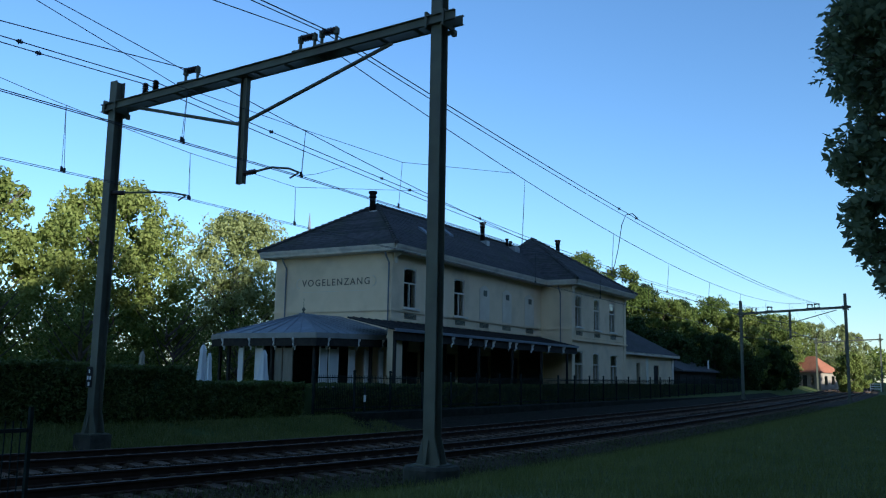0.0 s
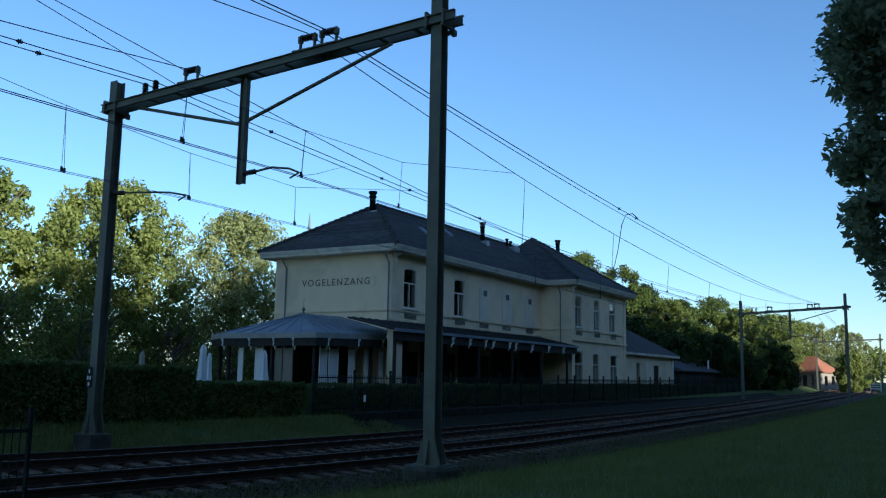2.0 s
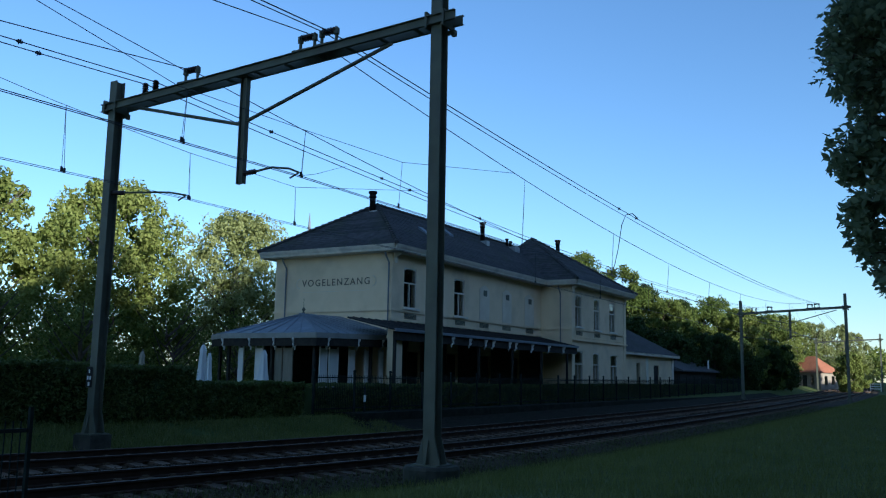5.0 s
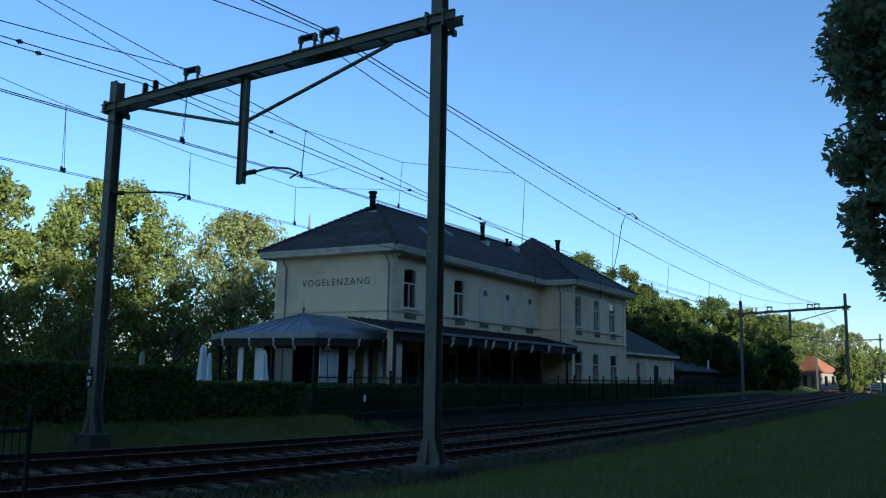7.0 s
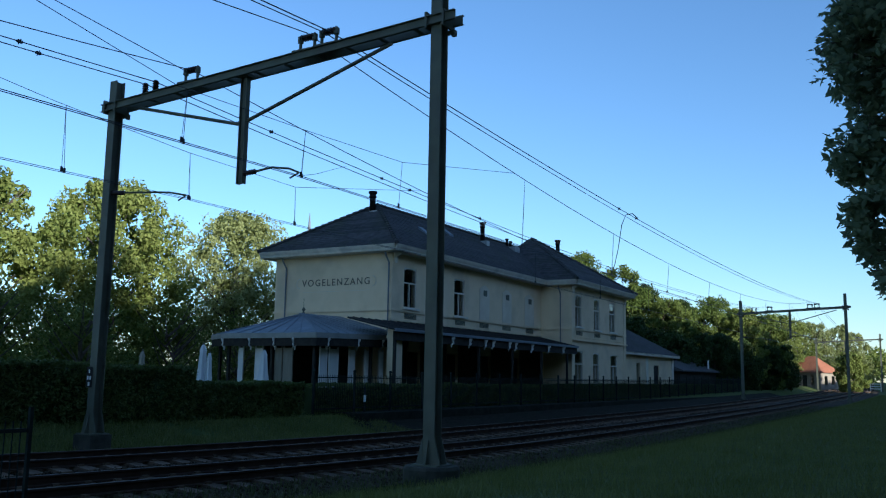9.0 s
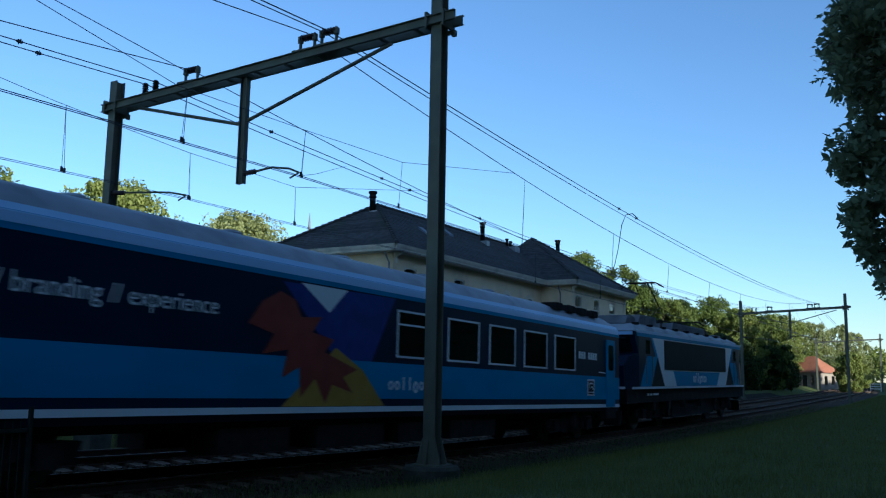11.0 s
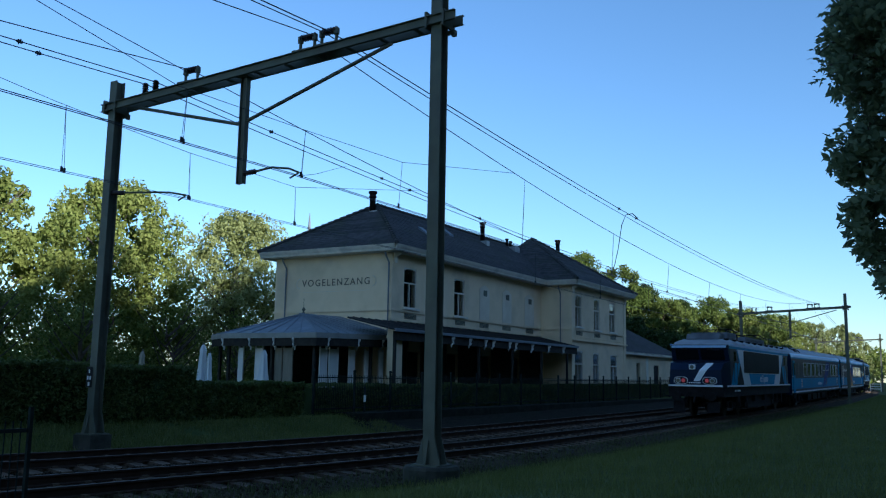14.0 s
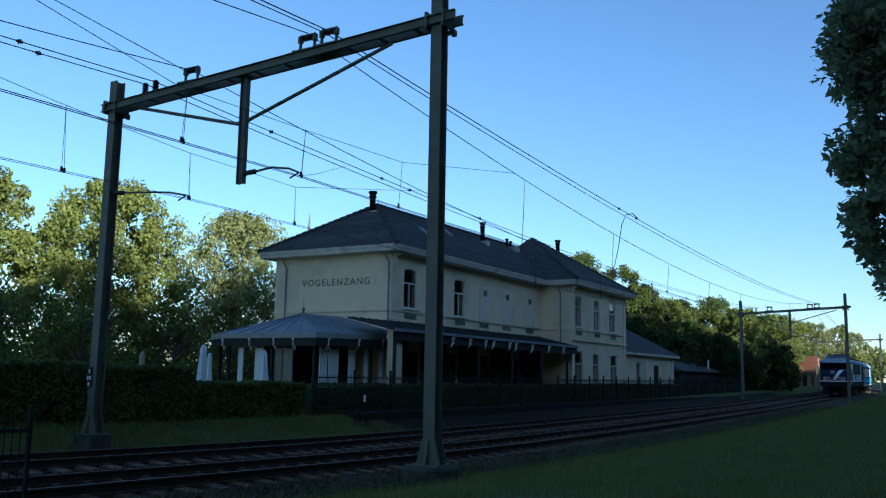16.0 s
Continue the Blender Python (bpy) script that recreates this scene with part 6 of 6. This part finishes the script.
def loco(name, label, raised):
    t = thing(name, (0, 0, 0), label, "locomotive", "locomotives")
    L = LOCO_L
    half = [(0.57, 1.53, 1.30), (0.55, 1.62, 1.30), (0.55, 2.36, 1.28), (0.95, 2.70, 1.36), (1.72, 2.82, 1.47), (1.38, 3.50, 1.43), (1.36, 3.64, 1.42)]
    pts = half + [(L - x, z, w) for x, z, w in reversed(half)]
    # extra side stations keep the long flanks flat
    bm = BM()
    lo = [bm.verts.new((x, -w, z)) for x, z, w in pts]
    hi = [bm.verts.new((x, w, z)) for x, z, w in pts]
    n = len(pts)
    for i in range(n):
        j = (i + 1) % n
        bm.faces.new((lo[i], lo[j], hi[j], hi[i]))
    A = [(1.75, 1.53), (1.75, 1.62), (1.75, 2.36), (1.75, 2.70), (1.80, 2.82), (1.80, 3.50), (1.80, 3.64)]
    for side, s in ((lo, -1), (hi, 1)):
        f = [bm.verts.new((x, s * 1.47, z)) for x, z in A]
        g = [bm.verts.new((L - x, s * 1.47, z)) for x, z in A]
        for k in range(6):
            bm.faces.new((side[k], side[k + 1], f[k + 1], f[k]))
            bm.faces.new((side[n - 1 - k], side[n - 2 - k], g[k + 1], g[k]))
            bm.faces.new((f[k], f[k + 1], g[k + 1], g[k]))
        bm.faces.new((side[6], f[6], g[6], side[n - 7]))
    body = part("body", bm, M_NAVY, t, "navy locomotive body with broken nose")
    # roof
    bm = BM()
    sec = [(-1.43, 3.64), (-1.30, 3.86), (-1.05, 3.98), (1.05, 3.98), (1.30, 3.86), (1.43, 3.64)]
    rings = [[bm.verts.new((x, y, 3.64 + (z - 3.64) * k)) for y, z in sec] for x, k in ((1.34, 0.1), (1.7, 0.75), (2.4, 1), (L - 2.4, 1), (L - 1.7, 0.75), (L - 1.34, 0.1))]
    for a, b in zip(rings, rings[1:]):
        for i in range(5):
            bm.faces.new((a[i], a[i + 1], b[i + 1], b[i]))
    bm.faces.new(rings[0])
    bm.faces.new(rings[-1])
    rf = part("roof", bm, M_LOCOROOF, t, "sooty grey locomotive roof")
    for a, b, w, z in ((2.1, 3.3, 0.85, 4.26), (3.32, 5.7, 0.95, 4.38), (7.7, 13.3, 1.0, 4.30), (15.4, 16.9, 0.9, 4.12)):
        bm = BM()
        prism(bm, [(a, 3.97), (b, 3.97), (b - 0.12, z), (a + 0.25, z)], "y", -w, w)
        part("roof_box", bm, M_ROOFBOX, rf, "dark roof equipment box")
        bm = BM()
        for k in range(int((b - a) / 0.22) - 2):
            box(bm, a + 0.3 + k * 0.22, a + 0.38 + k * 0.22, -w - 0.02, w + 0.02, 4.04, z - 0.08)
        part("roof_louvre", bm, M_ROOFBOX, rf)
    for k in range(10):
        bm = BM()
        cbox(bm, (2.2 + k * 1.75, -1.2, 3.95), (0.08, 0.25, 0.10))
        part("roof_lug", bm, M_UNDER, rf)
    pantograph(t, 6.8, raised)
    pantograph(t, 14.35, False)
    bm = BM()
    tube(bm, [(5.3, 0.3, 4.30), (6.6, 0.5, 4.52), (8.0, 0.3, 4.5), (11.5, -0.2, 4.5), (13.8, 0.3, 4.45)], 0.03, 6)
    part("roof_cable", bm, M_UNDER, rf)
    for s in (-1, 1):
        y = s * 1.47
        plate("white_flank", [(3.43, 3.46), (16.72, 3.46), (15.25, 1.62), (4.90, 1.62)], y, s, M_LIVERY_WHITE, t, "white painted flank panel")
        plate("louvre_panel", [(4.90, 2.26), (15.25, 2.26), (15.25, 3.43), (4.90, 3.43)], y, s, M_LOUVRE, t, "black louvred grille panel", 0.009, 0.02)
        for k in range(16):
            bm = BM()
            z = 2.31 + k * 0.069
            box(bm, 4.95, 15.20, y + s * 0.029, y + s * 0.036, z, z + 0.022)
            part("louvre", bm, M_LOUVRE, t)
        plate("blue_flank", [(6.15, 2.22), (13.98, 2.22), (13.42, 1.62), (6.62, 1.62)], y, s, M_BLUE, t, "bright blue painted flank panel", 0.009)
        for m in (0, 1):
            def mx(p):
                return [(L - a, b) for a, b in p] if m else p
            plate("black_triangle", mx([(3.20, 1.62), (4.90, 1.62), (4.04, 2.72)]), y, s, M_LOUVRE, t, "black painted triangle", 0.009)
            plate("blue_cab_panel", mx([(2.75, 2.76), (4.02, 2.74), (3.18, 1.62), (1.85, 1.62)]), y, s, M_BLUE, t, "bright blue cab side panel", 0.0055)
            plate("blue_edge", mx([(4.04, 2.74), (3.80, 2.74), (3.20, 3.46), (3.43, 3.46)]), y, s, M_BLUE, t, "narrow blue painted edge", 0.0060)
            d = plate("cab_door", mx([(2.52, 1.70), (3.14, 1.70), (3.14, 3.40), (2.52, 3.40)]), y, s, M_NAVY, t, "navy cab door", 0.0005, 0.004)
            plate("pane", mx([(2.58, 2.84), (3.06, 2.84), (3.06, 3.34), (2.58, 3.34)]), y, s, M_TGLASS, d, "", 0.006, 0.004)
            for a in (2.46, 3.20):
                a = L - a if m else a
                bm = BM()
                tube(bm, [(a, y + s * 0.05, 1.72), (a, y + s * 0.05, 2.8)], 0.015, 5)
                part("handrail", bm, M_STEEL, d)
        plate("sill_stripe", [(0.9, 1.53), (L - 0.9, 1.53), (L - 0.9, 1.615), (0.9, 1.615)], y, s, M_LIVERY_WHITE, t, "white sill stripe", 0.012, 0.004)
        plate("blue_cantrail", [(1.5, 3.46), (L - 1.5, 3.46), (L - 1.5, 3.59), (1.5, 3.59)], y, s, M_BLUE, t, "blue cantrail stripe", 0.012)
        plate("pale_cantrail", [(1.42, 3.59), (L - 1.42, 3.59), (L - 1.42, 3.70), (1.42, 3.70)], y, s, M_PALE, t, "pale blue cantrail stripe", 0.010, 0.012)
        wordmark(9.1, 11.45, 1.76, 0.30, y + s * 0.016, t, s)
        bm = BM()
        for k in range(12):
            if k not in (2, 5):
                box(bm, 2.9 + k * 0.12, 2.98 + k * 0.12, s * 1.40, s * 1.408, 1.28, 1.36)
        part("small_marks", bm, M_LIVERY_WHITE, t, "short pale marks on the underframe")
    # underframe
    bm = BM()
    box(bm, 0.62, L - 0.62, -1.38, 1.38, 1.02, 1.53)
    box(bm, 6.6, L - 6.6, -1.25, 1.25, 0.35, 1.02)
    bmesh.ops.remove_doubles(bm, verts=bm.verts, dist=0.0005)
    part("underframe", bm, M_UNDER, t)
    for x in (3.6, 5.6, 7.9, 10.6, 13.3, 16.0):
        bm = BM()
        box(bm, x, x + 0.3, -1.42, 1.42, 0.72, 1.02)
        part("equipment_box", bm, M_UNDER, t)
    for x in (4.6, L - 4.6):
        bogie(t, x, 3.2, 0.60)
    # both cab fronts
    for m in (0, 1):
        def X(a):
            return L - a if m else a
        sg = 1 if m else -1
        buffers(t, X(0.58), sg)
        bm = BM()
        a, b = sorted((X(0.60), X(0.535)))
        box(bm, a, b, -1.33, 1.33, 1.53, 1.62)
        part("nose_stripe", bm, M_LIVERY_WHITE, t, "white nose stripe")
        for y in (-0.85, 0.85):
            bm = BM()
            v = [(X(0.66), 0.80), (X(0.72), 0.80), (X(0.62), 0.28), (X(0.50), 0.26)]
            prism(bm, v, "y", y - 0.30, y + 0.30)
            part("snow_plough", bm, M_UNDER, t)
        for y in (-0.5, -0.35, 0.38, 0.52):
            bm = BM()
            tube(bm, [(X(0.60), y, 1.12), (X(0.42), y, 0.95), (X(0.40), y, 0.66), (X(0.52), y, 0.52)], 0.025, 6)
            part("brake_hose", bm, M_UNDER, t)
        # windscreens lean forward at the top
        for y0, y1 in ((-1.25, -0.06), (0.06, 1.25)):
            bm = BM()
            v = [bm.verts.new((X(p), q, z)) for p, q, z in ((1.675, y0, 2.89), (1.675, y1, 2.89), (1.395, y1 * 0.98, 3.42), (1.395, y0 * 0.98, 3.42))]
            w = [bm.verts.new(p.co + Vector((-0.03 * -sg * -1, 0, 0))) for p in v]
            bm.faces.new(v)
            bm.faces.new(w)
            for i in range(4):
                bm.faces.new((v[i], v[(i + 1) % 4], w[(i + 1) % 4], w[i]))
            part("windscreen", bm, M_TGLASS, t)
        bm = BM()
        a, b = sorted((X(1.34), X(1.30)))
        box(bm, a, b, -1.38, 1.38, 3.50, 3.62)
        part("brow_stripe", bm, M_PALE, t, "pale blue brow stripe")
        for y in (-0.55, 0.75):
            bm = BM()
            a, b = sorted((X(1.38), X(1.22)))
            box(bm, a, b, y - 0.12, y + 0.12, 3.40, 3.50)
            part("wiper_box", bm, M_UNDER, t)
        # slanting white nose flash: lower face then slope
        bm = BM()
        sq = -1 if m else 1
        v = [bm.verts.new((X(p), q * sq, z)) for p, q, z in ((0.535, 0.10, 1.80), (0.535, -0.22, 1.80), (0.535, -0.58, 2.36), (0.94, -0.85, 2.715), (0.94, -0.48, 2.715), (0.535, -0.22, 2.36))]
        bm.faces.new((v[0], v[1], v[2], v[5]))
        bm.faces.new((v[5], v[2], v[3], v[4]))
        fl = part("nose_flash", bm, M_LIVERY_WHITE, t, "white slanting nose flash")
        so = fl.modifiers.new("thick", "SOLIDIFY")
        so.thickness, so.offset = 0.008, 0
        bm = BM()
        a, b = sorted((X(0.55), X(0.53)))
        for k in range(7):
            box(bm, a, b, -0.25 + k * 0.085, -0.19 + k * 0.085, 1.69, 1.75)
        part("small_marks", bm, M_LIVERY_WHITE, t, "short pale marks in a row")
        for y in (-0.72, 0.72):
            def oval(w, h, x_in, x_out):
                o = BM()
                pts = [(y + w * math.copysign(abs(math.cos(k * math.pi / 10)) ** 0.7, math.cos(k * math.pi / 10)), 1.83 + h * math.copysign(abs(math.sin(k * math.pi / 10)) ** 0.7, math.sin(k * math.pi / 10))) for k in range(20)]
                prism(o, pts, "x", *sorted((X(x_in), X(x_out))))
                return o
            hl = part("headlamp", oval(0.35, 0.19, 0.56, 0.49), M_LENS, t, "silvery oval lamp rim")
            part("lamp_well", oval(0.325, 0.165, 0.49, 0.484), M_UNDER, hl, "dark lamp well")
            for o, mt, nm in ((0.13, M_STEEL, "clear_lens"), (-0.13, M_REDLAMP if not m and not raised else M_RED, "red_lens")):
                yy = y + o * (1 if y > 0 else -1)
                bm = BM()
                tube(bm, [(X(0.484), yy, 1.83), (X(0.47), yy, 1.83)], 0.125, 16)
                part("lens_ring", bm, M_LENS if o > 0 else M_UNDER, hl)
                bm = BM()
                tube(bm, [(X(0.47), yy, 1.83), (X(0.455), yy, 1.83)], 0.10, 14)
                part(nm, bm, mt, hl)
        bm = BM()
        a, b = sorted((X(0.66), X(0.50)))
        box(bm, a, b, 0.15 * sq - 0.15, 0.15 * sq + 0.15, 2.38, 2.64)
        nl = part("nose_lamp", bm, M_LENS, t, "square nose lamp")
        bm = BM()
        tube(bm, [(X(0.50), 0.15 * sq, 2.51), (X(0.48), 0.15 * sq, 2.51)], 0.10, 14)
        part("clear_lens", bm, M_STEEL, nl)
    return t


rear_loco = loco("locomotive", "dark blue electric locomotive with lit red tail lamps", False)
coach_a = coach("railway_coach", "navy and blue coach with pale window frames and violet streaks", "A")
coach_b = coach("railway_coach", "navy and blue coach with red and yellow painted figure", "B")
lead_loco = loco("locomotive", "dark blue electric locomotive with raised pantograph", True)

# ---------- sleepers, last ----------
for tr, y0 in ((track_near, NEAR), (track_far, FAR)):
    for k in range(150):
        x = 2.0 + k * 0.6
        ob = new("sleeper", SLEEPER)
        ob.parent = tr
        ob.matrix_basis = Matrix.Translation((x, y0 + float(bend(x)) + rnd(-0.015, 0.015), float(top(x)) + rnd(-0.01, 0.01)))
    bm = BM()
    for k in range(330):
        x = 92.0 + k * 0.6
        cbox(bm, (x, y0 + float(bend(x)), float(top(x)) - 0.22), (0.26, 2.5, 0.12))
    tagged(part("far_sleepers", bm, M_SLEEPER, tr), kind="stuff")
    bm = BM()
    for k in range(80):
        x = 1.4 - k * 0.6
        cbox(bm, (x, y0, float(top(x)) - 0.22), (0.26, 2.5, 0.12))
    tagged(part("hidden_sleepers", bm, M_SLEEPER, tr), kind="stuff")


# ---------- movement ----------
# where the rear end of the train stands, by the clock
RUN_T = [0.0, 11.5, 12.0, 12.5, 13.0, 13.5, 14.0, 14.5, 15.0, 15.5, 16.0]
RUN_X = [-364.4, -30.88, -15.4, -1.13, 14.95, 29.35, 44.6, 58.7, 72.6, 85.9, 99.6]


def ride(x, length):
    """Pose of a vehicle whose rear end stands at x on the near track."""
    a, b = x + length * 0.2, x + length * 0.8
    pa = Vector((a, NEAR + float(bend(a)), float(top(a))))
    pb = Vector((b, NEAR + float(bend(b)), float(top(b))))
    d = pb - pa
    yaw = math.degrees(math.atan2(d.y, d.x))
    pitch = -math.degrees(math.atan2(d.z, math.hypot(d.x, d.y)))
    o = pa - d.normalized() * (length * 0.2)
    return pose(o.x, o.y, o.z, 0, pitch, yaw)


def motions():
    times = [0.5 * k for k in range(33)]
    off = 0.0
    for ob, length in ((rear_loco, LOCO_L), (coach_a, COACH_L), (coach_b, COACH_L), (lead_loco, LOCO_L)):
        walk(ob, [(t, ride(float(np.interp(t, RUN_T, RUN_X)) + off, length)) for t in times])
        off += length
    for k, b in enumerate(BOUGHS):
        walk(b, [(t, pose(0, 0, 0, 0.22 * math.sin(1.3 * t + k * 0.7), 0.18 * math.sin(0.9 * t + k * 1.1), 0.15 * math.sin(1.1 * t + k))) for t in [0.5 * j for j in range(33)]])


motions()
